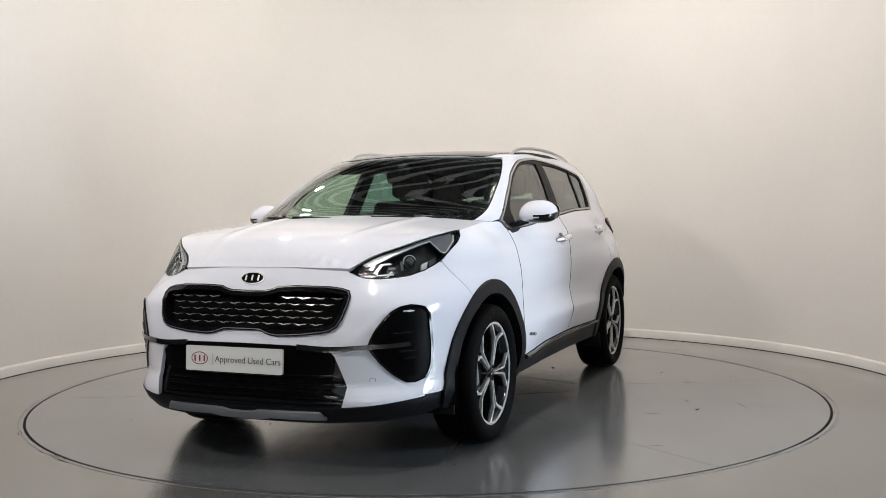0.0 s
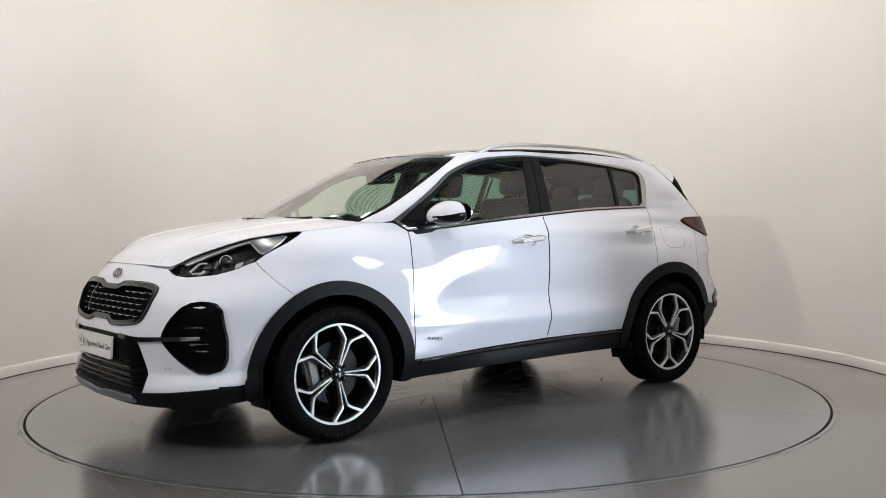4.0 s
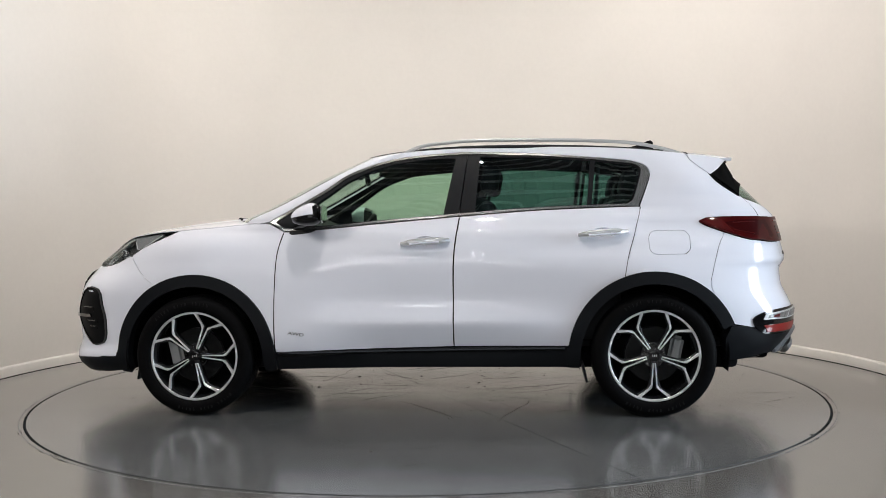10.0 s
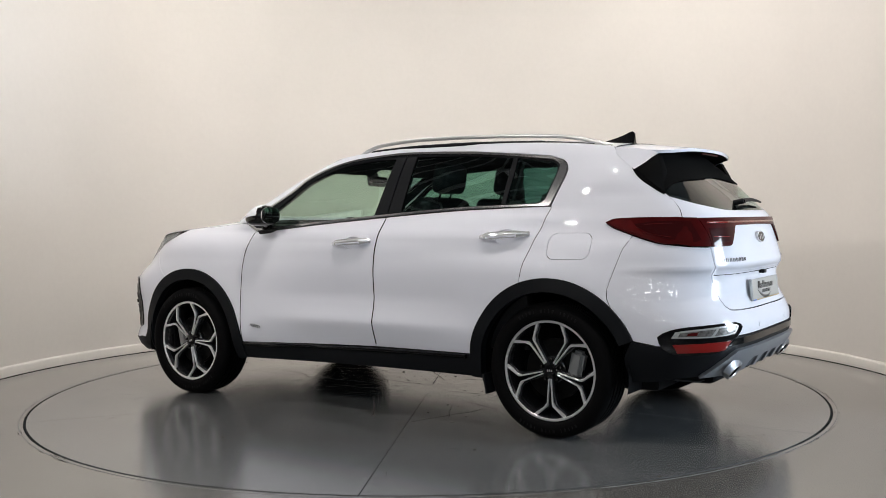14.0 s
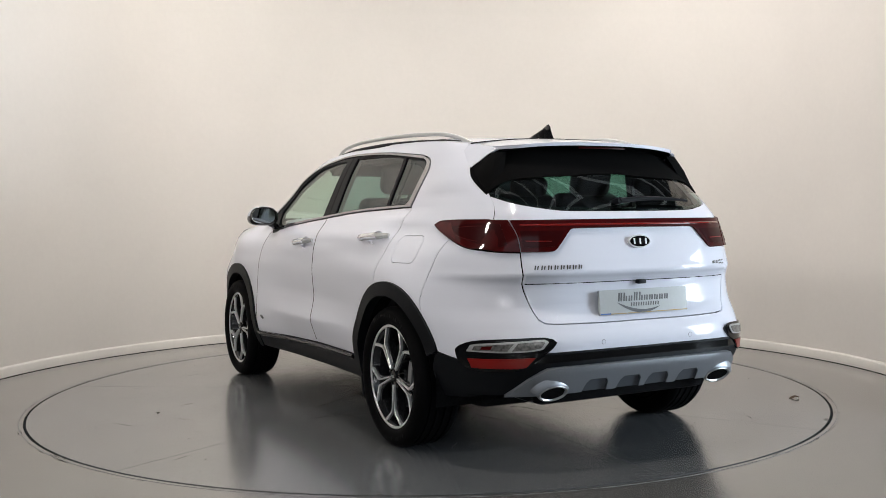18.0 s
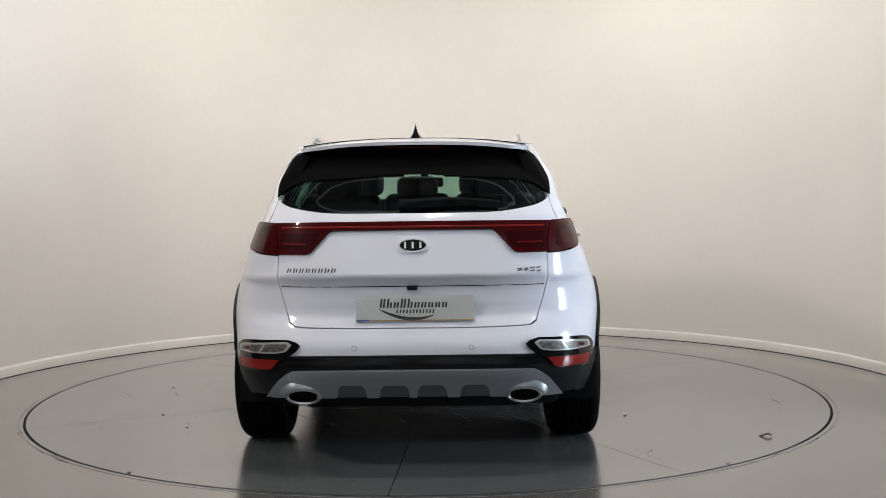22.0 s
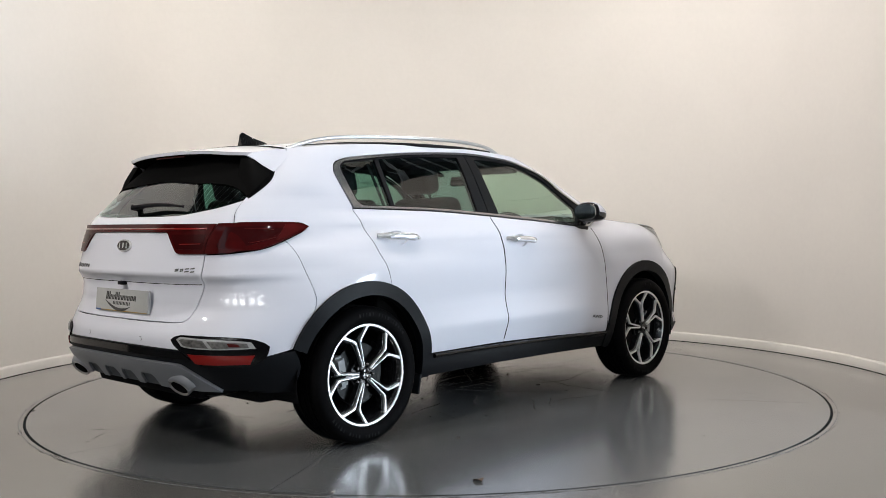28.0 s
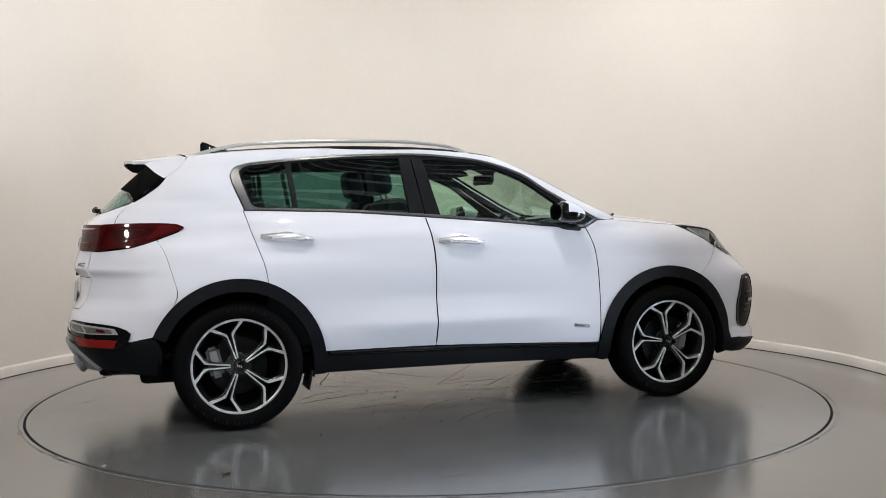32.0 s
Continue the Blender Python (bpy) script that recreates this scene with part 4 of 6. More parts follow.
    full = tops + [(6 - g, z) for g, z in reversed(tops) if g < 3 - 1e-5] + [(6 - g, z) for g, z in reversed(lows)] + [p for p in lows if p[0] < 3 - 1e-5]
    full = [p for i, p in enumerate(full) if abs(p[0] - full[i - 1][0]) + abs(p[1] - full[i - 1][1]) > 1e-4]
    panel("rear_skirt", full, PLASTIC, car, lift=.002, depth=.08)
    st = joined(at_rear([(-.55, .531), (-.3, .537), (0, .538), (.3, .537), (.55, .531)], gap=.05), at_rear([(.60, .497), (.3, .504), (0, .505), (-.3, .504), (-.60, .497)], gap=.05))
    panel("skirt_strip", st, GLOSS, car, lift=.008, depth=.01, cell=.12)
    slots = ((.205, .340), (.015, .152), (-.152, -.015), (-.340, -.205))
    half_t = [(0, .482), (.241, .482), (.50, .478), (.55, .468), (.60, .432), (.640, .385), (.668, .349)]
    foot = [(.668, .349), (.40, .358)]
    for y0, y1 in slots:
        foot += [(y1, .3595), (y1 - .008, .402), (y1 - .024, .420), (y0 + .024, .420), (y0 + .008, .402), (y0, .3595)]
    foot += [(-.40, .358), (-.668, .349)]
    low_run = [q for p, e in zip(foot, foot[1:]) for q in at_rear([p, e], gap=.03)]
    sk = joined(at_rear([(-y, z) for y, z in reversed(half_t)] + half_t[1:]), low_run)
    diff = panel("rear_skid", sk, SILVER, car, lift=.02, depth=.022, cell=.05, label="silver rear diffuser skid")
    for y0, y1 in slots:
        back = [(y0 - .006, .354), (y1 + .006, .354), (y1 + .002, .405), (y1 - .018, .428), (y0 + .018, .428), (y0 - .002, .405)]
        panel("skid_recess", joined(*[at_rear([p, e], gap=.03) for p, e in zip(back, back[1:] + back[:1])]), SKID_DARK, diff, lift=.008, depth=.004, cell=.08)


cladding()


# ---- inner shells, so that seams and openings are dark ----
def shells():
    fr, rr = arc(AF, HUB, .425, 188, -8), arc(AR, HUB, .425, 188, -8)
    low = [(-1.93, .36)] + rr + [(-.88, .29), (.88, .285)] + fr + [(1.76, .29)]
    out = joined(at_side([(-1.93, .36), (rr[0][0], rr[0][1])]), at_side(rr), at_side([(-.88, .29), (.88, .285)]), at_side(fr), at_side([(1.76, .30), (1.74, .88)]),
                 at_side([(1.70, .93), (1.45, 1.04), (1.0, 1.07), (.82, 1.05), (0, 1.10), (-1.25, 1.16), (-1.62, 1.10), (-1.93, .98)]))
    panel("inner_shell", out, SHADOW_GAP, car, lift=-.03, depth=0, mirror=True, cell=.1)
    f = joined(at_front([(-.83, .30), (.83, .30)], gap=.06), at_front([(.83, .80), (.70, .86), (.40, .885), (-.40, .885), (-.70, .86), (-.83, .80)], gap=.06))
    panel("inner_shell", f, SHADOW_GAP, car, lift=-.07, depth=0, cell=.15)
    r = joined(at_rear([(-.80, .36), (.80, .36)], gap=.06), at_rear([(.80, .96), (.66, 1.14), (.5, 1.155), (0, 1.145), (-.5, 1.155), (-.66, 1.14), (-.80, .96)], gap=.06))
    panel("inner_shell", r, SHADOW_GAP, car, lift=-.035, depth=0, cell=.15)
    for cx in (AF, AR):
        for s in (1, -1):
            v, f = turned([(.425, .50), (.425, .865)], 30, -12, 192, axis="Y")
            v2 = [(x + cx, s * y, z + HUB) for x, y, z in v]
            k = len(v2)
            v2 += [(cx, s * .50, HUB + .02)]
            fan = [(2 * i, 2 * i + 2, k) for i in range(30)]
            add("wheel_liner", v2, f + fan, DARK, car, "", False)
    part("underbody", box_bm((3.7, 1.36, .10), pose(0, 0, .30), .03), DARK, car)
    part("front_undertray", box_bm((.50, .95, .05), pose(1.82, 0, .265), .02), DARK, car)
    part("rear_axle_cover", box_bm((.7, 1.0, .12), pose(-1.72, 0, .34), .03), DARK, car)
    part("silencer", box_bm((.28, 1.05, .13), pose(-1.90, 0, .345), .05), STEEL, car)
    # scuttle under the windscreen
    c = [(1.18 - .17 * (y / .7) ** 2, y) for y in np.linspace(-.70, .70, 24)]
    c += [(.98 - .10 * (y / .7) ** 2, y) for y in np.linspace(.70, -.70, 24)]
    sheet("scuttle", c, lambda x, y: 1.142 - .03 * (y / .7) ** 2, PLASTIC, car, cell=.12)


shells()


# ---- glass and window trim ----
def glazing():
    outer = joined(at_side([(.893, 1.133), (.806, 1.079)], True), at_side([(.806, 1.079), (.572, 1.092), (.268, 1.119), (-.225, 1.158), (-.659, 1.187), (-.972, 1.198), (-1.228, 1.205), (-1.270, 1.203)], True),
                   at_side([(-1.270, 1.205), (-1.334, 1.364), (-1.336, 1.412), (-1.307, 1.446), (-1.229, 1.471)], True),
                   at_side([(-1.229, 1.471), (-1.0, 1.495), (-.686, 1.521), (-.289, 1.535), (-.05, 1.524), (.185, 1.494), (.42, 1.416), (.574, 1.318), (.784, 1.196), (.893, 1.133)], True))
    inner = joined(at_side([(.862, 1.130), (.80, 1.097)], True), at_side([(.80, 1.097), (.572, 1.103), (.268, 1.131), (-.225, 1.170), (-.659, 1.199), (-.972, 1.210), (-1.205, 1.216)], True),
                   at_side([(-1.205, 1.216), (-1.238, 1.236), (-1.290, 1.388), (-1.288, 1.432), (-1.245, 1.456)], True),
                   at_side([(-1.245, 1.456), (-1.0, 1.484), (-.686, 1.510), (-.289, 1.524), (-.05, 1.513), (.185, 1.483), (.413, 1.406), (.563, 1.309), (.770, 1.190), (.862, 1.130)], True))
    panel("window_surround", outer, DARK_CHROME_TRIM, car, True, [inner], lift=.005, depth=.012, cell=.05, mirror=True, label="satin chrome window surround")
    panel("window_lining", outer, TRIM_IN, car, True, [inner], lift=-.010, depth=.03, cell=.08, mirror=True)
    f_in = joined(at_side([(.668, 1.112), (.60, 1.108), (.268, 1.136), (-.135, 1.167)], True), at_side([(-.137, 1.17), (-.205, 1.498)], True),
                  at_side([(-.205, 1.501), (-.05, 1.498), (.185, 1.467), (.40, 1.388), (.55, 1.290), (.668, 1.206)], True), at_side([(.676, 1.196), (.668, 1.112)], True))
    fo = joined(at_side([(.860, 1.128), (.80, 1.099), (.572, 1.105), (.268, 1.133), (-.226, 1.171)], True), at_side([(-.227, 1.172), (-.2755, 1.5215)], True),
                at_side([(-.27, 1.5215), (-.05, 1.511), (.185, 1.481), (.411, 1.404), (.561, 1.307), (.768, 1.188), (.860, 1.128)], True))
    panel("door_frame", fo, PLASTIC, car, True, [f_in], lift=-.001, depth=.03, cell=.05, mirror=True, label="black front window frame")
    r1 = joined(at_side([(-.322, 1.181), (-.659, 1.204), (-.972, 1.214)], True), at_side([(-.974, 1.216), (-1.0, 1.474)], True), at_side([(-.998, 1.476), (-.686, 1.501), (-.352, 1.509)], True), at_side([(-.350, 1.507), (-.322, 1.181)], True))
    r2 = joined(at_side([(-1.000, 1.216), (-1.198, 1.222), (-1.230, 1.242)], True), at_side([(-1.230, 1.242), (-1.280, 1.388), (-1.278, 1.424), (-1.240, 1.447)], True), at_side([(-1.24, 1.447), (-1.03, 1.472)], True), at_side([(-1.028, 1.470), (-1.000, 1.216)], True))
    ro = joined(at_side([(-.234, 1.172), (-.659, 1.201), (-.972, 1.212), (-1.203, 1.218)], True), at_side([(-1.203, 1.218), (-1.236, 1.237), (-1.288, 1.388), (-1.286, 1.431), (-1.243, 1.454)], True),
                at_side([(-1.243, 1.454), (-1.0, 1.482), (-.686, 1.508), (-.284, 1.522)], True), at_side([(-.2825, 1.520), (-.234, 1.172)], True))
    panel("rear_door_frame", ro, PLASTIC, car, True, [r1, r2], lift=-.001, depth=.03, cell=.05, mirror=True, label="black rear window frame")
    for nm, o, mt, lb in (("front_side_glass", f_in, GLASS_FRONT, "green-tinted side glass"), ("rear_side_glass", r1, GLASS_REAR, "dark privacy glass"), ("quarter_glass", r2, GLASS_REAR, "dark privacy glass")):
        for ob in panel(nm, shrink(o, -.006), mt, car, True, lift=-.008, depth=0, cell=.08, mirror=True, label=lb):
            ob.visible_shadow = False
    # windscreen with its black border
    half = [(0, 1.128), (.35, 1.134), (.66, 1.132), (.743, 1.136)], [(.743, 1.136), (.727, 1.20), (.710, 1.27), (.680, 1.36), (.624, 1.46), (.582, 1.516)], [(.582, 1.516), (.42, 1.531), (.2, 1.539), (0, 1.541)]
    hf = joined(*[at_front(h, True) for h in half])
    whole = [p for p in hf if p[0] > 1e-5] + [(-g, z) for g, z in reversed(hf) if g > 1e-5]
    ins = [(0, 1.150), (.35, 1.156), (.64, 1.166), (.698, 1.182)], [(.698, 1.182), (.684, 1.27), (.654, 1.36), (.600, 1.455), (.575, 1.478)], [(.575, 1.478), (.42, 1.492), (.2, 1.498), (0, 1.490)]
    hi = joined(*[at_front(h, True) for h in ins])
    hole = [p for p in hi if p[0] > 1e-5] + [(-g, z) for g, z in reversed(hi) if g > 1e-5]
    w = panel("windscreen", whole, GLASS_SCREEN, car, True, cell=.03, depth=.0, lift=-.002, label="clear windscreen glass")
    w.visible_shadow = False
    panel("windscreen_border", whole, GLOSS, w, True, [hole], lift=-.007, depth=0, cell=.08)
    # tailgate glass
    gb = [(0, 1.173), (.331, 1.175), (.458, 1.186), (.575, 1.209), (.628, 1.232), (.650, 1.248)]
    gs = [(.650, 1.248), (.660, 1.28), (.652, 1.34), (.622, 1.40), (.588, 1.445), (.55, 1.470)]
    gt = [(.55, 1.470), (.3, 1.488), (0, 1.492)]
    hf = joined(*[at_rear(h, True) for h in (gb, gs, gt)])
    whole = [p for p in hf if p[0] < 3 - 1e-5] + [(6 - g, z) for g, z in reversed(hf) if g < 3 - 1e-5]
    g = panel("tailgate_glass", whole, GLASS_GATE, car, True, cell=.06, lift=-.004, depth=0, label="dark tailgate glass")
    g.visible_shadow = False
    fb = [(0, 1.352), (.08, 1.351), (.256, 1.338), (.42, 1.330), (.53, 1.318), (.600, 1.292), (.640, 1.266), (.657, 1.250)]
    hf = joined(at_rear(fb, True), at_rear([(.660, 1.256), (.660, 1.29), (.652, 1.34), (.622, 1.40), (.588, 1.445), (.55, 1.470)], True), at_rear(gt, True))
    whole = [p for p in hf if p[0] < 3 - 1e-5] + [(6 - g2, z) for g2, z in reversed(hf) if g2 < 3 - 1e-5]
    panel("glass_border", whole, SHADOW_GAP, g, True, lift=.002, depth=.004, cell=.06)
    low = joined(at_rear([(-.650, 1.250), (-.575, 1.211), (-.458, 1.188), (0, 1.175), (.458, 1.188), (.575, 1.211), (.650, 1.250)], True), at_rear([(.640, 1.262), (.56, 1.222), (.45, 1.200), (0, 1.187), (-.45, 1.200), (-.56, 1.222), (-.640, 1.262)], True))
    panel("glass_border", low, GLOSS, g, True, lift=-.008, depth=0, cell=.1)
    # dark fillets under the spoiler ends
    for s in (1, -1):
        pts = [(-1.700, .621, 1.392), (-1.765, .634, 1.342), (-1.825, .640, 1.296), (-1.865, .634, 1.262), (-1.848, .61, 1.31), (-1.836, .578, 1.38), (-1.800, .545, 1.456), (-1.770, .570, 1.447)]
        v = [(x, s * (y + .008), z) for x, y, z in pts] + [(x, s * (y - .05), z) for x, y, z in pts]
        n = len(pts)
        f = [tuple(range(n)), tuple(reversed(range(n, 2 * n)))] + [(i, (i + 1) % n, (i + 1) % n + n, i + n) for i in range(n)]
        bm = bmesh.new()
        vs = [bm.verts.new(q) for q in v]
        for q in f:
            bm.faces.new([vs[i] for i in q])
        bmesh.ops.recalc_face_normals(bm, faces=bm.faces[:])
        part("spoiler_fillet", bm, SHADOW_GAP, car, "black spoiler end", True, 80)
    v, f = tube([(-1.896 + .06 * (y / .6) ** 2, y, 1.480) for y in np.linspace(-.14, .14, 7)], .005, 8)
    add("high_brake_light", v, f, RED_DARK, car, "dark red high brake light")


glazing()


# ---- lamps ----
def lamps():
    top = edge_of_hood(2.022, 1.475, 20, -.003)
    o = joined(at_side(top), at_side(LAMP_LOW), at_front(LAMP_FRONT))
    o = shrink(o, .002)
    inner = shrink(o, .003)
    for lens in panel("headlamp", o, LENS, car, lift=.003, depth=0, cell=.04, mirror=True, label="headlamp with a clear lens over dark reflectors"):
        lens.visible_shadow = False
        s = 1 if lens.data.vertices[0].co.y > 0 else -1
        flip = 1 if s > 0 else -1

        def side_piece(nm, pts, mt, lift, depth=.012, curved=True):
            q = at_side(pts + pts[:1], gap=.015) if curved else [(g_of(x, z), z) for x, z in pts]
            return panel(nm, [(flip * g, z) for g, z in joined(q)], mt, lens, lift=lift, depth=depth, cell=.06)
        panel("lamp_housing", [(flip * g, z) for g, z in o], LAMP_IN, lens, lift=-.045, depth=-.047, cell=.06)
        panel("lamp_bezel", [(flip * g, z) for g, z in o], GLOSS, lens, holes=[[(flip * g, z) for g, z in inner]], lift=-.001, depth=.02, cell=.2)
        def side_line(nm, pts, w, mt, lift):
            """A thin strip of even width along a line on the lamp."""
            up, down = [], []
            for k, (x, z) in enumerate(pts):
                a, b = pts[max(k - 1, 0)], pts[min(k + 1, len(pts) - 1)]
                d = Vector((b[0] - a[0], b[1] - a[1])).normalized()
                up.append((x - d.y * w / 2, z + d.x * w / 2))
                down.append((x + d.y * w / 2, z - d.x * w / 2))
            return side_piece(nm, up + down[::-1], mt, lift, .006, False)
        # daytime strip along the top, widening into a corner plate
        he = [(x, hood_edge_z(x) - .004) for x in np.linspace(1.99, 1.545, 16)]
        side_piece("running_light", he + [(1.60, 1.040), (1.69, .984), (1.712, .988), (1.735, 1.038), (1.80, 1.018), (1.90, .972), (1.99, .925)], LAMP_PLATE, -.007, curved=False)
        side_line("running_light_rim", [(1.985, .928), (1.90, .974), (1.80, 1.020), (1.742, 1.038), (1.712, .984), (1.69, .980), (1.60, 1.035), (1.555, 1.066)], .0050, LAMP_LIGHT, -.004)
        side_line("running_light_rim", [(x, z + .002) for x, z in he[3:]], .0035, LAMP_LIGHT, -.004)
        # two light guides, the inner lamp units and the rows of small reflectors
        side_line("lamp_strip", [(1.922, .943), (1.946, .940), (1.992, .901), (1.990, .892), (1.945, .897)], .0055, LAMP_LIGHT, -.014)
        side_line("lamp_strip", [(1.942, .908), (1.972, .884), (2.0, .872)], .0050, LAMP_LIGHT, -.014)
        side_line("lamp_strip", [(1.886, .955), (1.906, .916)], .0070, LAMP_GREY, -.018)
        side_piece("reflector", [(1.938, .930), (1.915, .932), (1.920, .921), (1.944, .919)], LAMP_GREY, -.022, curved=False)
        side_piece("reflector", [(1.955, .909), (1.930, .911), (1.935, .901), (1.960, .899)], LAMP_GREY, -.022, curved=False)
        side_piece("reflector", [(1.823, .938), (1.790, .950), (1.812, .914), (1.836, .912)], LAMP_LIGHT, -.024, curved=False)
        side_piece("reflector", [(1.78, .955), (1.735, .972), (1.75, .940), (1.79, .925)], LAMP_GREY, -.030, curved=False)
        for r in range(3):
            for k in range(4):
                xx, zz = 2.005 - .014 * k + .012 * r, .926 - .014 * r - .0 * k
                side_piece("led", [(xx + .004, zz - .004), (xx - .004, zz - .003), (xx - .004, zz + .004), (xx + .004, zz + .003)], LAMP_GREY, -.030, .006, False)
        p = body(flip * g_of(1.862, .944), .944)
        nrm = Vector((p.x * .35, p.y, .1)).normalized()
        c = p - nrm * .040
        v, f = turned([(.0001, .026), (.012, .024), (.020, .016), (.025, .006), (.028, .004), (.030, .008), (.032, .008), (.034, -.02)], 28)
        m = Matrix.Translation(c) @ nrm.to_track_quat("Z", "Y").to_matrix().to_4x4()
        add("projector", [m @ Vector(q) for q in v], [q[::-1] for q in f], LAMP_DARK, lens, "round dark projector lens")
        v, f = turned([(.029, .010), (.033, .010), (.033, .004)], 24, 20, 200)
        add("projector_ring", [m @ Vector(q) for q in v], f, LAMP_LIGHT, lens)
    # lamp pods in the bumper
    pod = [(.600, .575), (.612, .610), (.640, .668), (.684, .728), (.712, .748), (.745, .755), (.790, .744), (.806, .715), (.806, .60), (.802, .50), (.795, .455), (.780, .417), (.752, .400), (.728, .403), (.69, .437), (.64, .505)]
    po = joined(at_front(pod + pod[:1], gap=.02))
    for q in panel("lamp_pod", po, FRINGE, car, lift=.003, depth=.012, cell=.05, mirror=True, label="gloss black fog lamp pod"):
        s = 1 if q.data.vertices[0].co.y > 0 else -1
        for z0, z1, y0, y1 in ((.605, .638, .68, .765), (.53, .556, .70, .77), (.492, .522, .715, .765)):
            r = joined(at_front(rounded(y0, z0, y1, z1, .010) + [rounded(y0, z0, y1, z1, .010)[0]], gap=.02))
            panel("fog_light", [(s * g, z) for g, z in r], FRINGE, q, lift=.0055, depth=.006, cell=.1, label="small dark fog light")
            r = joined(at_front([(y0 + .012, z1 - .007), (y1 - .008, z1 - .007), (y1 - .008, z1 - .003), (y0 + .012, z1 - .003), (y0 + .012, z1 - .007)], gap=.02))
            panel("fog_light_edge", [(s * g, z) for g, z in r], SMOKE, q, lift=.0075, depth=.002, cell=.1)
        rim = shrink(po, .007)
        panel("pod_rim", [(s * g, z) for g, z in po], GLOSS, q, holes=[[(s * g, z) for g, z in rim]], lift=.009, depth=.010, cell=.3)
    # tail lamps and the light bar
    outer = joined(at_side([(-1.606, 1.111), (-1.640, 1.126), (-1.70, 1.131), (-1.786, 1.133), (-1.95, 1.133)], gap=.02), at_rear([(.690, 1.131), (.636, 1.129)]), at_rear([(.634, 1.127), (.616, 1.06), (.611, .989)]),
                   at_rear([(.613, .988), (.70, .990), (.735, 1.000)]), at_side([(-1.90, 1.002), (-1.80, 1.030), (-1.70, 1.066), (-1.640, 1.090), (-1.606, 1.108)]))
    inner_half = joined(at_rear([(.630, 1.128), (.612, 1.06), (.607, .989)]), at_rear([(.606, .987), (.477, .987), (.462, .990), (.446, 1.001)]), at_rear([(.446, 1.002), (.378, 1.076), (.366, 1.086), (.349, 1.090)]), at_rear([(.349, 1.090), (0, 1.092)]))
    bar_top = at_rear([(0, 1.129), (.3, 1.129), (.630, 1.1285)])
    bar = [p for p in inner_half if p[0] < 3 - 1e-5] + [(6 - g, z) for g, z in reversed(inner_half)] + [(6 - g, z) for g, z in reversed(bar_top)][1:] + [p for p in bar_top if p[0] < 3 - 1e-5][:-1]
    fixed = []
    for p in bar:
        if not fixed or abs(p[0] - fixed[-1][0]) + abs(p[1] - fixed[-1][1]) > 1e-4:
            fixed.append(p)
    lb = panel("light_bar", fixed, RED, car, lift=.010, depth=.012, cell=.05, label="dark red light bar across the tailgate")
    # brighter glossy bead added along the bar to carry its highlight
    v, f = tube([body(g_rear(y, 1.108), 1.108) + Vector((-.0095, 0, 0)) for y in np.linspace(.60, -.60, 40)], .0055, 10)
    add("lamp_strip", v, f, RED_BEAD, lb, "glossy red bead added for the bar's highlight")
    for s in (1, -1):
        def both(o):
            return o if s > 0 else [(6 - g, z) for g, z in o]
        tl = panel("tail_lamp", both(outer), RED, car, lift=.012, depth=.016, cell=.04, label="dark red wraparound tail lamp")
        ins = joined(at_side([(-1.74, 1.098), (-1.84, 1.112), (-1.93, 1.115)]), at_rear([(.70, 1.112), (.665, 1.112)]), at_rear([(.655, 1.02), (.68, 1.008)]), at_side([(-1.93, 1.022), (-1.84, 1.046)]))
        panel("lamp_segment", both(ins), RED_DARK, tl, lift=.0135, depth=.002, cell=.08)
        seg = joined(at_rear([(.60, 1.078), (.40, 1.078)]), at_rear([(.455, 1.008), (.596, 1.006)]))
        panel("lamp_segment", both(seg), RED_DARK, lb, lift=.0115, depth=.002, cell=.08)
        st = joined(at_rear([(.585, 1.036), (.47, 1.034)]), at_rear([(.473, 1.0305), (.585, 1.0325)]))
        panel("lamp_line", both(st), RED_BRIGHT, lb, lift=.013, depth=.002, cell=.08)
        for run in ([(-1.80, 1.098), (-1.86, 1.103), (-1.93, 1.104)], [(-1.80, 1.060), (-1.86, 1.046), (-1.93, 1.034)]):
            ln = joined(at_side(run), at_side([(x, z - .0028) for x, z in reversed(run)]))
            panel("lamp_line", both(ln), RED_TIP, tl, lift=.0150, depth=.002, cell=.2)
        tip = joined(at_side([(-1.622, 1.108), (-1.66, 1.120), (-1.70, 1.122), (-1.735, 1.118)]), at_side([(-1.735, 1.118), (-1.765, 1.085), (-1.80, 1.046)]), at_side([(-1.80, 1.042), (-1.70, 1.076), (-1.640, 1.098)]))
        panel("lamp_tip", both(tip), RED_TIP, tl, lift=.0135, depth=.002, cell=.05)
        # bumper lamps
        bz = [(.815, .500), (.818, .55), (.795, .583), (.755, .598), (.66, .606), (.545, .609), (.510, .600), (.496, .587), (.512, .565), (.545, .540), (.585, .522), (.62, .488), (.66, .468), (.76, .462), (.80, .475)]
        bez = panel("rear_lamp_bezel", both(joined(at_rear(bz + bz[:1], gap=.02))), GLOSS, car, lift=.010, depth=.014, cell=.05, label="gloss black rear fog lamp surround")
        cl = [(.795, .545), (.785, .575), (.72, .588), (.60, .598), (.548, .600), (.532, .590), (.556, .562), (.60, .552), (.70, .545)]
        panel("reversing_light", both(joined(at_rear(cl + cl[:1], gap=.02))), LAMP_CLEAR, bez, lift=.014, depth=.004, cell=.05, label="clear ribbed reversing lamp")
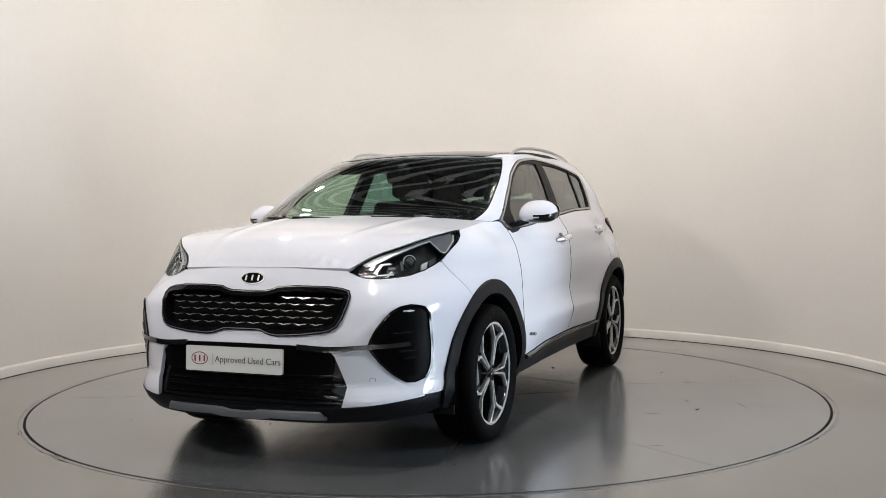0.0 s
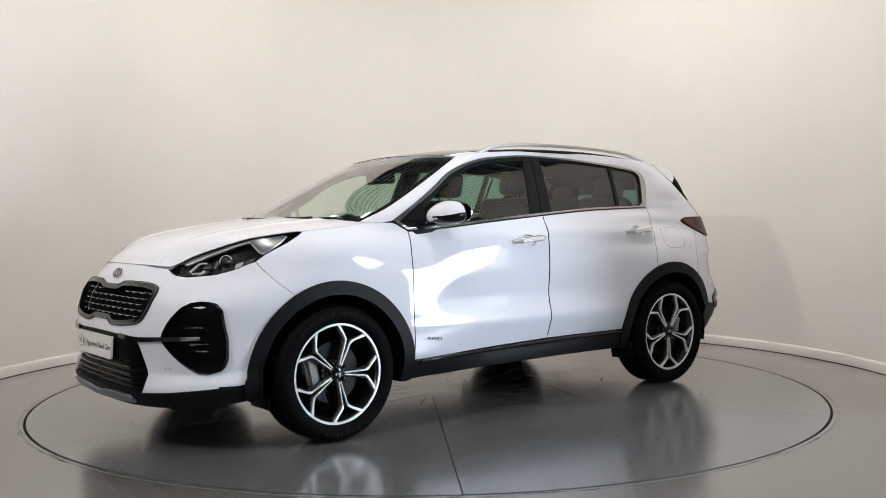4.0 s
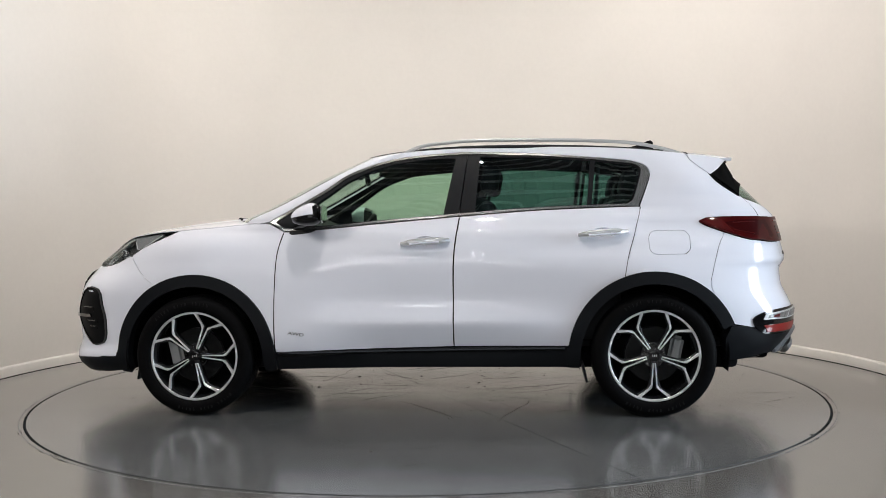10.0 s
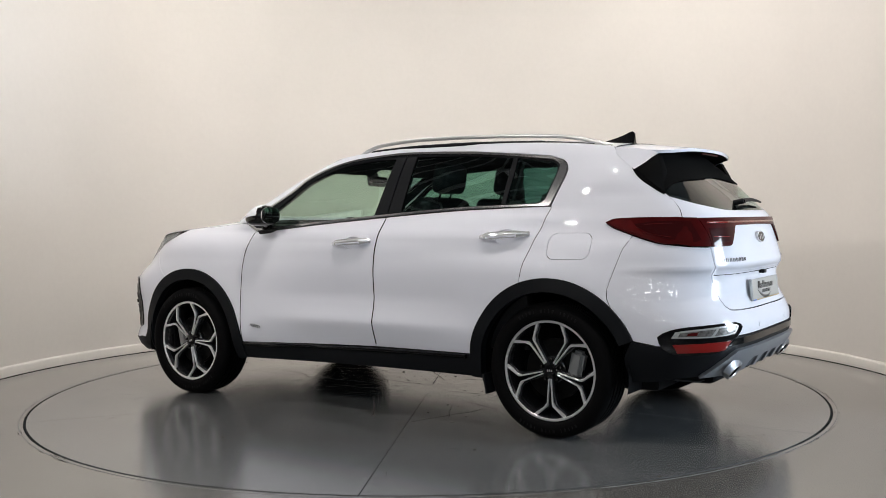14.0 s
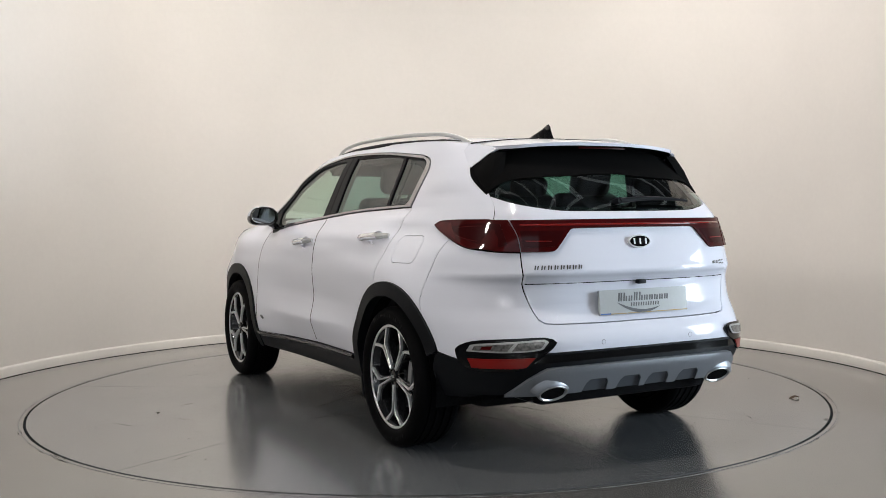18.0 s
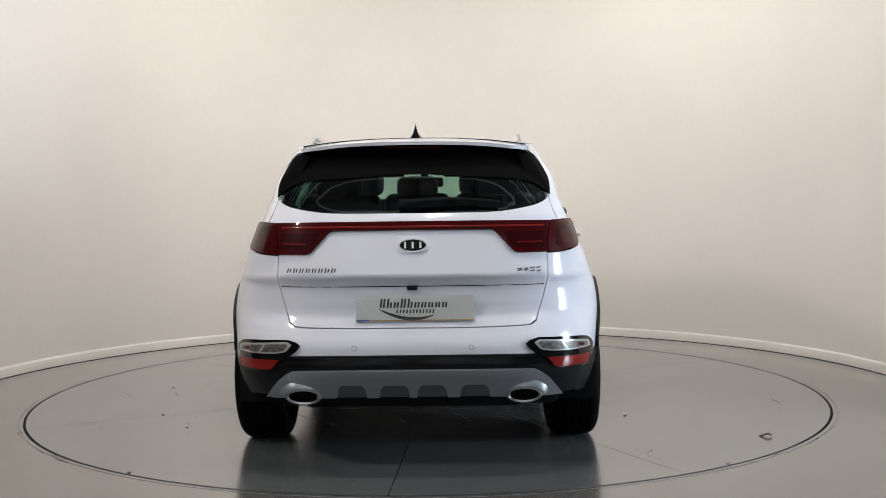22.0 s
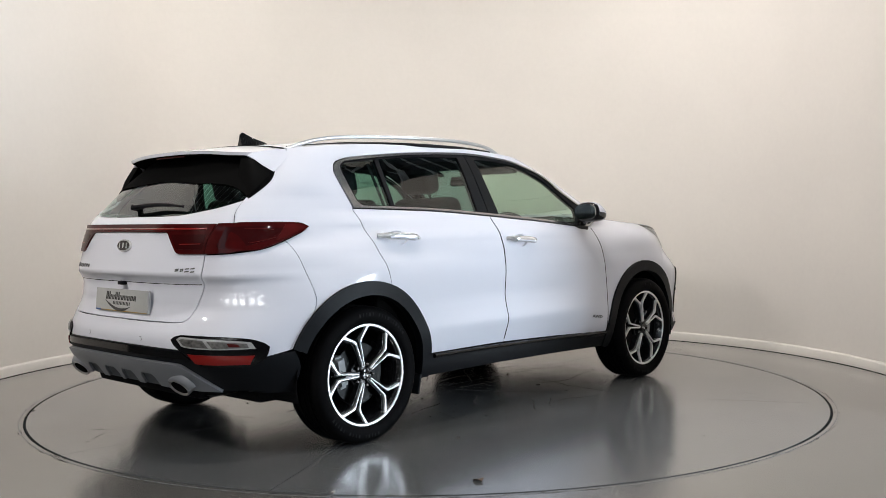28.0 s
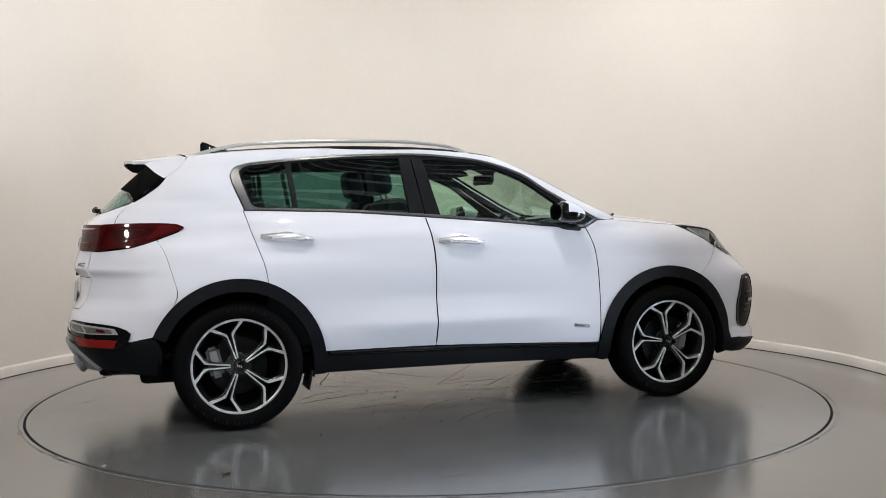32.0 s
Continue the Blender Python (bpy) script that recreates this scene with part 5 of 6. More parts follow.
        for cell_run, mt in (([(.782, .551), (.775, .571), (.72, .581), (.664, .585), (.686, .552)], LAMP_CELL), ([(.650, .587), (.60, .591), (.556, .592), (.548, .588), (.566, .566), (.602, .558), (.672, .553)], LAMP_CELL), ([(.762, .556), (.757, .569), (.728, .575), (.735, .557)], RED_TIP)):
            panel("lamp_cell", both(joined(*[at_rear([p, e], gap=.02) for p, e in zip(cell_run, cell_run[1:] + cell_run[:1])])), mt, bez, lift=.0155 if mt is LAMP_CELL else .0165, depth=.002, cell=.05)
        rf = [(.795, .514), (.588, .524), (.622, .484), (.650, .479), (.785, .475)]
        panel("reflector", both(joined(*[at_rear([p, e], gap=.02) for p, e in zip(rf, rf[1:] + rf[:1])])), RED_BRIGHT, bez, lift=.014, depth=.004, cell=.05, label="bright red rear reflector")


lamps()


# ---- grille ----
def grille():
    o = [(g_front(y, z), z) for y, z in GRILLE]
    hole = [(g_front(y, z), z) for y, z in shrink(GRILLE, .026)]
    fr = panel("grille", o, GLOSS, car, holes=[hole], lift=.010, depth=.05, cell=.2, label="gloss black framed radiator grille")
    panel("grille_rim", [(g_front(y, z), z) for y, z in shrink(GRILLE, .004)], LAMP_GREY, fr, holes=[[(g_front(y, z), z) for y, z in shrink(GRILLE, .008)]], lift=.0125, depth=.003, cell=.3)
    panel("grille_backing", [(g_front(y, z), z) for y, z in shrink(GRILLE, .01)], SHADOW_GAP, fr, lift=-.045, depth=0, cell=.08)
    core = shrink(GRILLE, .030)
    row, z = 0, .642
    while z < .83:
        for k in range(-7, 8):
            y = k * .082 + (.041 if row % 2 else 0)
            ends_in = inside(core, y - .030, z + .004) + inside(core, y + .030, z + .004)
            if not inside(core, y, z + .004) or ends_in < 2:
                continue
            w = .036
            pts = [(y - w, z + .0088), (y - .015, z + .0048), (y - .008, z + .0012), (y + .008, z + .0012), (y + .015, z + .0048), (y + w, z + .0088), (y + .013, z + .0080), (y, z + .0050), (y - .013, z + .0080)]
            panel("grille_blade", [(g_front(a, b), b) for a, b in pts], BLADE, fr, lift=-.010, depth=.008, cell=.3)
        z += .0292
        row += 1


grille()


# ---- wheels ----
def fan_bar(points, y0, y1, frame_m):
    """A flat bar in the wheel's plane: points (along, across), from y0 out to y1."""
    n = len(points)
    v = [frame_m @ Vector((a, y1, b)) for a, b in points] + [frame_m @ Vector((a, y0, b)) for a, b in points]
    f = [tuple(reversed(range(n))), tuple(range(n, 2 * n))] + [(i, (i + 1) % n, (i + 1) % n + n, i + n) for i in range(n)]
    return v, f


def merged(pieces):
    V, F = [], []
    for v, f in pieces:
        k = len(V)
        V += v
        F += [tuple(i + k for i in q) for q in f]
    return V, F


def bevelled(name, v, f, mat, parent, w=.002, label=""):
    bm = bmesh.new()
    vs = [bm.verts.new(p) for p in v]
    for q in f:
        bm.faces.new([vs[i] for i in q])
    bmesh.ops.recalc_face_normals(bm, faces=bm.faces[:])
    sharp = [e for e in bm.edges if len(e.link_faces) == 2 and e.calc_face_angle(0) > .6]
    bmesh.ops.bevel(bm, geom=sharp, offset=w, segments=1, affect="EDGES")
    return part(name, bm, mat, parent, label, True, 30)


def wheel():
    v, f = turned([(.240, -.112), (.250, -.112), (.252, -.10), (.228, -.07), (.222, .03), (.236, .07), (.248, .094), (.250, .096)], 72, axis="Y")
    w = add("wheel", v, f + [], ALLOY_DARK, car, "dark alloy wheel with machined five-spoke face")
    tread = [(.262, .104), (.270, .112), (.285, .119), (.305, .121), (.325, .117), (.338, .108), (.345, .098), (.350, .088), (.3515, .080)]
    grooves = []
    for y in (.062, .022, -.022, -.062):
        grooves += [(.3518, y + .006), (.3445, y + .005), (.3445, y - .005), (.3518, y - .006)]
    back = [(r, -y) for r, y in reversed(tread)]
    v, f = turned(tread + grooves + back, 96, axis="Y")
    add("tyre", v, [q[::-1] for q in f], RUBBER, w, "black road tyre")
    pieces = []
    for base in (90, 270):
        for k in range(16):
            if k in (5, 10):
                continue
            m = Matrix.Rotation(-radians(base + (k - 7.5) * 4.1), 4, "Y") @ Matrix.Translation((.310, .1205, 0))
            q = box_bm((.017, .002, .0045 if k % 3 else .010), m)
            pieces.append(([vv.co.copy() for vv in q.verts], [tuple(x.index for x in ff.verts) for ff in q.faces]))
            q.free()
    v, f = merged(pieces)
    tagged(add("sidewall_marking", v, f, MARK, w, "", False), kind="stuff")
    v, f = turned([(.2485, .092), (.2485, .099), (.2505, .101), (.260, .101), (.2625, .099), (.263, .092)], 96, axis="Y")
    add("rim_lip", v, [q[::-1] for q in f], ALLOY, w, "machined bright rim edge")
    for k in range(5):
        m = Matrix.Rotation(-radians(270 + 72 * k), 4, "Y")
        faces_, dark = [], []
        for s in (1, -1):
            stalk = [(.044, s * .0020), (.174, s * .0108), (.180, s * .0190), (.044, s * .0088)]
            faces_.append(fan_bar(stalk if s > 0 else stalk[::-1], .082, .0945, m))
            e0, e1 = radians(17.8), radians(22.4)
            arm = [(.168, s * .0105), (.186, s * .0135), (.251 * math.cos(e0), s * .251 * math.sin(e0)), (.251 * math.cos(e1), s * .251 * math.sin(e1)), (.190, s * .0345), (.169, s * .0190)]
            faces_.append(fan_bar(arm if s > 0 else arm[::-1], .080, .0955, m))
            arm2 = [(.120, s * .0), (.190, s * .006), (.246 * math.cos(e0 - .03), s * .246 * math.sin(e0 - .03)), (.246 * math.cos(e1 + .03), s * .246 * math.sin(e1 + .03)), (.182, s * .038), (.120, s * .020)]
            dark.append(fan_bar(arm2 if s > 0 else arm2[::-1], .035, .081, m))
        dark.append(fan_bar([(.02, .016), (.13, .024), (.13, -.024), (.02, -.016)], .035, .083, m))
        v, f = merged(faces_)
        sp = bevelled("spoke", v, f, ALLOY, w, .0016, "machined bright spoke face")
        v, f = merged(dark)
        bevelled("spoke_web", v, f, ALLOY_DARK, w, .004)
        a = radians(270 + 72 * k + 36)
        c = Vector((.057 * math.cos(a), 0, .057 * math.sin(a)))
        v, f = turned([(.0001, .088), (.006, .088), (.009, .084), (.0095, .060)], 6, axis="Y")
        add("wheel_nut", [Vector(p) + c for p in v], [q[::-1] for q in f], SMOKE, w, "", False)
    v, f = turned([(.0001, .060), (.066, .060), (.072, .055), (.075, .03)], 40, axis="Y")
    add("hub", v, [q[::-1] for q in f], ALLOY_DARK, w)
    v, f = turned([(.0001, .093), (.020, .093), (.027, .091), (.030, .086), (.031, .060)], 36, axis="Y")
    add("centre_cap", v, [q[::-1] for q in f], GLOSS, w, "gloss black centre cap")
    for dx, wd in ((-.012, .003), (0, .003), (.012, .003)):
        part("cap_mark", box_bm((wd, .002, .012), pose(dx, .0935, 0)), ALLOY, w, "", False)
    v, f = turned([(.03, .036), (.158, .036), (.160, .034), (.160, .014), (.158, .012), (.03, .012)], 60, axis="Y")
    add("brake_disc", v, [q[::-1] for q in f], STEEL, w, "bare steel brake disc")
    v, f = turned([(.02, -.02), (.235, -.06)], 40, axis="Y")
    add("inner_cover", v, [q[::-1] for q in f], SHADOW_GAP, w)
    return w


first = wheel()
WHEELS = ((AF, .795, 0, 14), (AR, .795, 0, 0), (AF, -.795, 180, -27), (AR, -.795, 180, -20))
for i, (x, y, rz, turn) in enumerate(WHEELS):
    m = pose(x, y, .3518, 0, 0, rz) @ pose(0, 0, 0, 0, turn, 0)
    if i == 0:
        first.matrix_basis = m
    else:
        copy_thing(first, m)
    s = 1 if y > 0 else -1
    c = bmesh.new()
    bmesh.ops.create_cube(c, size=1)
    bmesh.ops.scale(c, vec=(.075, .07, .17), verts=c.verts)
    bmesh.ops.bevel(c, geom=c.edges[:], offset=.018, segments=3, affect="EDGES")
    bmesh.ops.transform(c, matrix=pose(x + (.125 if x > 0 else -.125) * (1 if x > 0 else 1), s * (.795 + .025), .372, 0, 12 if x > 0 else -12, 0), verts=c.verts)
    part("brake_caliper", c, CALIPER, car, "grey brake caliper")
for x, y, h, z in ((1.70, .74, .06, .232), (-.945, .80, .11, .250)):
    for s in (1, -1):
        part("mud_flap", box_bm((.014, .18, h), pose(x, s * y, z, 0, 12 if x < 0 else -10, 0), .005), PLASTIC, car)


# ---- mirrors, handles, rails, aerial ----
def door_mirror(s):
    n, k = 28, 20
    verts, white, black, slot = [], [], [], []

    def se(v, e):
        return math.copysign(abs(v) ** e, v)
    for j in range(k + 1):
        b = math.pi * (j / k - .5)
        for i in range(n):
            a = 2 * math.pi * i / n
            x, y, z = se(math.cos(b), .75) * se(math.cos(a), .8), se(math.cos(b), .75) * se(math.sin(a), .8), se(math.sin(b), .85)
            x = x * .108 if x > 0 else x * .080
            y = y * (.105 - .010 * z)
            z = z * .066 * (1 - .25 * max(x, 0) / .108) - .18 * max(x, 0)
            verts.append(Vector((.628 + x - .35 * (y if y > 0 else y * .3) * .5, s * (.922 + y), 1.176 + z)))
    for j in range(k):
        for i in range(n):
            q = (j * n + i, j * n + (i + 1) % n, (j + 1) * n + (i + 1) % n, (j + 1) * n + i)
            q = q if s > 0 else q[::-1]
            c = sum((verts[t] for t in q), Vector()) / 4
            if abs(c.z - 1.152 - .10 * (abs(c.y) - .95)) < .0075 and c.x > .585 and abs(c.y) > .925:
                slot.append(q)
                continue
            (white if (c.z > 1.138 + .22 * (abs(c.y) - .90) - .10 * (c.x - .64) and c.x > .592 - .06 * (c.z - 1.18)) else black).append(q)
    h = add("door_mirror", verts, black, GLOSS, car, "gloss black door mirror base and frame")
    add("mirror_cap", [v + Vector((0, 0, .0)) for v in verts], white, PAINT, h, "white mirror cap")
    pts = []
    for i in range(28):
        a = 2 * math.pi * i / 28
        pts.append((.080 * se(math.cos(a), .75), .050 * se(math.sin(a), .8)))
    m = Matrix.Translation((.536, s * .945, 1.176)) @ Matrix(((0, 0, -1, 0), (s, 0, 0, 0), (0, 1, 0, 0), (0, 0, 0, 1))) @ pose(0, 0, 0, 0, 0, 0)
    v, f = prism(pts, .008, m)
    add("mirror_glass", v, f, MIRROR, h, "silvered mirror glass")
    add("mirror_indicator", list(verts), slot, GLOSS, h, "slim dark mirror indicator")
    v, f = tube([(.735, s * .775, 1.098), (.70, s * .81, 1.105), (.665, s * .855, 1.120), (.64, s * .90, 1.135)], lambda q: .034 - .006 * q, 12, flat=.6)
    add("mirror_foot", v, f, GLOSS, h)


for s in (1, -1):
    door_mirror(s)


def handle(name, x0, z0, x1, z1, s, lock):
    pts, up = [], []
    for i in range(17):
        q = i / 16
        x, z = x0 + (x1 - x0) * q, z0 + (z1 - z0) * q + .004 * math.sin(math.pi * q)
        y = skin(g_of(x, z), z).y + .006 + .030 * min(1, math.sin(math.pi * q) * 1.8)
        pts.append((x, s * y, z))
    v, f = tube(pts, lambda q: .0105 + .0095 * min(1, math.sin(math.pi * max(min(q, .97), .03)) * 1.6), 12, flat=1.0)
    h = add(name, v, f, HANDLE, car, "white and chrome door handle")
    v, f = tube([(x, y + s * .0125, z - .006) for x, y, z in pts[3:14]], .0075, 8)
    add("handle_strip", v, f, PAINT, h, "white handle strip")
    panel("handle_cup", [(s * g, z) for g, z in cup_ring(x0, z0, x1, z1, 1.12)], PAINT, h, lift=-.020, depth=.004, cell=.03)
    if lock:
        k = pts[12]
        part("key_cover", box_bm((.012, .004, .010), pose(k[0], k[1] + s * .016, k[2]), .001), GLOSS, h)


for s in (1, -1):
    handle("door_handle", *HANDLES[0], s, True)
    handle("door_handle", *HANDLES[1], s, False)


def rails():
    zz = curve((-1.54, 1.530), (-1.46, 1.556), (-1.30, 1.592), (-1.05, 1.612), (-.7, 1.622), (-.37, 1.625), (-.1, 1.611), (.0, 1.597), (.08, 1.570), (.12, 1.548))
    for s in (1, -1):
        pts = [(x, s * (.592 - .02 * max((x + .7) / .85, 0) ** 2 - .058 * step(-.55, -1.5, x)), zz(x) - .014) for x in np.linspace(.12, -1.54, 50)]
        v, f = tube(pts, .0095, 10, flat=1.15)
        r = add("roof_rail", v, f, RAIL, car, "satin silver roof rail")
        lowp = [(x, y, roof_z(x) - .034) for x, y, z in pts[3:-3]]
        v, f = tube(lowp, .012, 8, flat=1.0)
        add("rail_base", v, f, PLASTIC, r)


rails()


def aerial():
    """A fin: rising along a curve, blunt and leaning back at the top, with a flared foot."""
    rise = curve((0, .006), (.25, .016), (.5, .030), (.72, .047), (.88, .062), (.96, .065), (1, .052))
    n, k = 16, 13
    v, f = [], []
    for i in range(n):
        q = i / (n - 1)
        x = -1.22 - .235 * q
        z0 = roof_z(x) - .006
        h = max(1.640 - .065 + rise(q) - z0, .008) if q > .2 else .008 + .02 * q
        w = .020 + .014 * math.sin(math.pi * min(q * 1.1, 1))
        for j in range(k):
            t = 2 * j / (k - 1) - 1
            up = (1 - abs(t) ** 1.1) ** .75
            y = w * t * (1 + .45 * (1 - up) ** 4) * (1 - .35 * up)
            v.append((x, y, z0 + h * up))
    for i in range(n - 1):
        for j in range(k - 1):
            f.append((i * k + j, i * k + j + 1, (i + 1) * k + j + 1, (i + 1) * k + j))
    f.append(tuple(range(k)))
    f.append(tuple((n - 1) * k + j for j in reversed(range(k))))
    add("shark_fin_aerial", v, f, GLOSS, car, "gloss black shark fin aerial")


aerial()


# ---- wipers, exhausts, sensors ----
def wipers():
    for y0, y1 in ((.60, -.02), (.02, -.62)):
        pts = []
        for q in np.linspace(0, 1, 16):
            y = y0 + (y1 - y0) * q
            z = 1.138 + .010 * abs(y / .6) ** 2 + .004 * q
            p = body(g_front(y, z, True), z, True)
            pts.append(p + Vector((.014, 0, .006)))
        v, f = tube(pts, .008, 6)
        w = add("front_wiper", v, f, PLASTIC, car, "black windscreen wiper")
        v, f = tube([p + Vector((.018, 0, .004)) for p in pts[4:11]], lambda q: .012, 6)
        add("wiper_arm", v, f, PLASTIC, w)
    for s in (1, -1):
        part("scuttle_end", box_bm((.09, .06, .03), pose(1.02, s * .655, 1.132, 0, 12, s * -18), .012, 3), PLASTIC, car)
    pts = []
    for q in np.linspace(0, 1, 14):
        y = .045 - .44 * q
        z = 1.205 + .012 * math.sin(math.pi * q)
        p = body(g_rear(y, z, True), z, True)
        pts.append(p + Vector((-.028 + .012 * q, 0, .012)))
    v, f = tube(pts, lambda q: .014 - .008 * q, 8)
    w = add("rear_wiper", v, f, PLASTIC, car, "black rear wiper")
    v, f = tube([pts[0] + Vector((.06, 0, -.01)), pts[0] + Vector((-.006, 0, .003))], .015, 14)
    add("wiper_pivot", v, f, PLASTIC, w)


wipers()
for s in (1, -1):
    q0, q1 = body(g_rear(.492 * s, .34), .34), body(g_rear(.492 * s, .41), .41)
    back = ((q0 - q1).normalized(), Vector((0, 1, 0)))
    out = back[0].cross(back[1]).normalized()
    out = out if out.x < 0 else -out
    up = (q1 - q0).normalized()
    c = Vector((0, s * .492, 0)) + Vector(((q0.x + q1.x) / 2, 0, .372)) + out * .022
    el = [(math.cos(a), math.sin(a)) for a in np.linspace(0, 2 * math.pi, 37)[:-1]]
    prof = [(.006, .064, .034), (.013, .070, .040), (.014, .075, .044), (.010, .079, .047), (0, .080, .048), (-.02, .079, .047)]
    v, f = [], []
    for h, ry, rz in prof:
        v += [c + out * h + Vector((0, ry * a, 0)) + up * (rz * b) for a, b in el]
    for k in range(len(prof) - 1):
        for i in range(36):
            f.append((k * 36 + i, k * 36 + (i + 1) % 36, (k + 1) * 36 + (i + 1) % 36, (k + 1) * 36 + i))
    ex = add("exhaust_tip", v, f, CHROME, car, "oval satin chrome exhaust trim")
    v = [c + out * .0075 + Vector((0, .068 * a, 0)) + up * (.038 * b) for a, b in el]
    add("exhaust_mouth", v, [tuple(range(36))], SHADOW_GAP, ex)
    dv, df = [], []
    for k in range(7):
        a = k / 6
        for i in range(25):
            b = math.pi * i / 24
            dv.append(c + out * (.012 - .030 * a ** 1.6) + Vector((0, (.080 + .030 * a) * math.cos(b), 0)) + up * ((.048 + .022 * a) * math.sin(b)))
    for k in range(6):
        for i in range(24):
            df.append((k * 25 + i, k * 25 + i + 1, (k + 1) * 25 + i + 1, (k + 1) * 25 + i))
    add("exhaust_hood", dv, df, SILVER, ex)
for y, z, at in ((.257, .577, "r"), (-.257, .577, "r"), (.614, .425, "f"), (-.614, .425, "f")):
    el = [(y + .0115 * math.cos(2 * math.pi * i / 18), z + .0115 * math.sin(2 * math.pi * i / 18)) for i in range(18)]
    fn = g_rear if at == "r" else g_front
    o = [(fn(a, b), b) for a, b in el]
    i2 = [(fn(y + (a - y) * .86, z + (b - z) * .86), z + (b - z) * .86) for a, b in el]
    pd = panel("parking_sensor", o, SHADOW_GAP, car, lift=.0006, depth=0, cell=.3, label="small round parking sensor")
    panel("sensor_face", i2, PAINT, pd, lift=.0016, depth=.002, cell=.3)


# ---- plates, badges and writing ----
def lettering(name, text, size, m, mat, parent, extrude=.0006):
    cu = bpy.data.curves.new(name, "FONT")
    cu.body, cu.size, cu.extrude, cu.align_x, cu.align_y = text, size, extrude, "CENTER", "CENTER"
    tmp = bpy.data.objects.new(name, cu)
    scene.collection.objects.link(tmp)
    bpy.context.view_layer.update()
    me = bpy.data.meshes.new_from_object(tmp)
    bpy.data.objects.remove(tmp)
    me.materials.clear()
    me.materials.append(mat)
    ob = new(name, me)
    ob.parent = parent
    ob.matrix_local = m
    return ob


FACE_FRONT = Matrix(((0, 0, 1, 0), (1, 0, 0, 0), (0, 1, 0, 0), (0, 0, 0, 1)))      # local x to the car's left, z out of the nose
FACE_REAR = Matrix(((0, 0, -1, 0), (-1, 0, 0, 0), (0, 1, 0, 0), (0, 0, 0, 1)))
FACE_LEFT = Matrix(((-1, 0, 0, 0), (0, 0, 1, 0), (0, 1, 0, 0), (0, 0, 0, 1)))
FACE_RIGHT = Matrix(((1, 0, 0, 0), (0, 0, -1, 0), (0, 1, 0, 0), (0, 0, 0, 1)))


def flat_shape(name, pts, mat, parent, m, depth=.001):
    v, f = prism(pts, depth, m)
    return add(name, v, f, mat, parent, "", False)


def ellipse(a, b, cx=0.0, cy=0.0, n=40):
    return [(cx + a * math.cos(2 * math.pi * i / n), cy + b * math.sin(2 * math.pi * i / n)) for i in range(n)]


def ring_shape(name, a, b, t, mat, parent, m, cx=0.0, cy=0.0, depth=.001, n=48):
    v = []
    for k, (p, q) in enumerate(((a, b), (a - t, b - t))):
        v += [m @ Vector((x, y, 0)) for x, y in ellipse(p, q, cx, cy, n)]
    v += [m @ Vector((x, y, -depth)) for x, y in ellipse(a, b, cx, cy, n)]
    f = [(i, (i + 1) % n, (i + 1) % n + n, i + n) for i in range(n)] + [(i, i + 2 * n, (i + 1) % n + 2 * n, (i + 1) % n) for i in range(n)]
    return add(name, v, f, mat, parent, "", False)


def strokes(name, segs, width, mat, parent, m, depth=.0012):
    """Plain bars along segments."""
    pieces = []
    for (x0, y0), (x1, y1) in segs:
        d = Vector((x1 - x0, y1 - y0))
        nrm = Vector((-d.y, d.x)).normalized() * width / 2
        pieces.append(prism([(x0 + nrm.x, y0 + nrm.y), (x0 - nrm.x, y0 - nrm.y), (x1 - nrm.x, y1 - nrm.y), (x1 + nrm.x, y1 + nrm.y)], depth, m))
    v, f = merged(pieces)
    return add(name, v, f, mat, parent, "", False)


def oval_badge(name, centre, m, back):
    c = Matrix.Translation(centre) @ m
    b = add(name, *[q for q in prism(ellipse(.064, .0315), .012, c)], BADGE, car, "oval chrome and black maker's badge", False)
    flat_shape("badge_field", ellipse(.0575, .0255), back, b, c @ Matrix.Translation((0, 0, .002)), .004)
    strokes("badge_bars", [((-.034, -.014), (-.034, .014)), ((0, -.014), (0, .014)), ((.034, -.014), (.034, .014))], .009, BADGE, b, c @ Matrix.Translation((0, 0, .0035)))


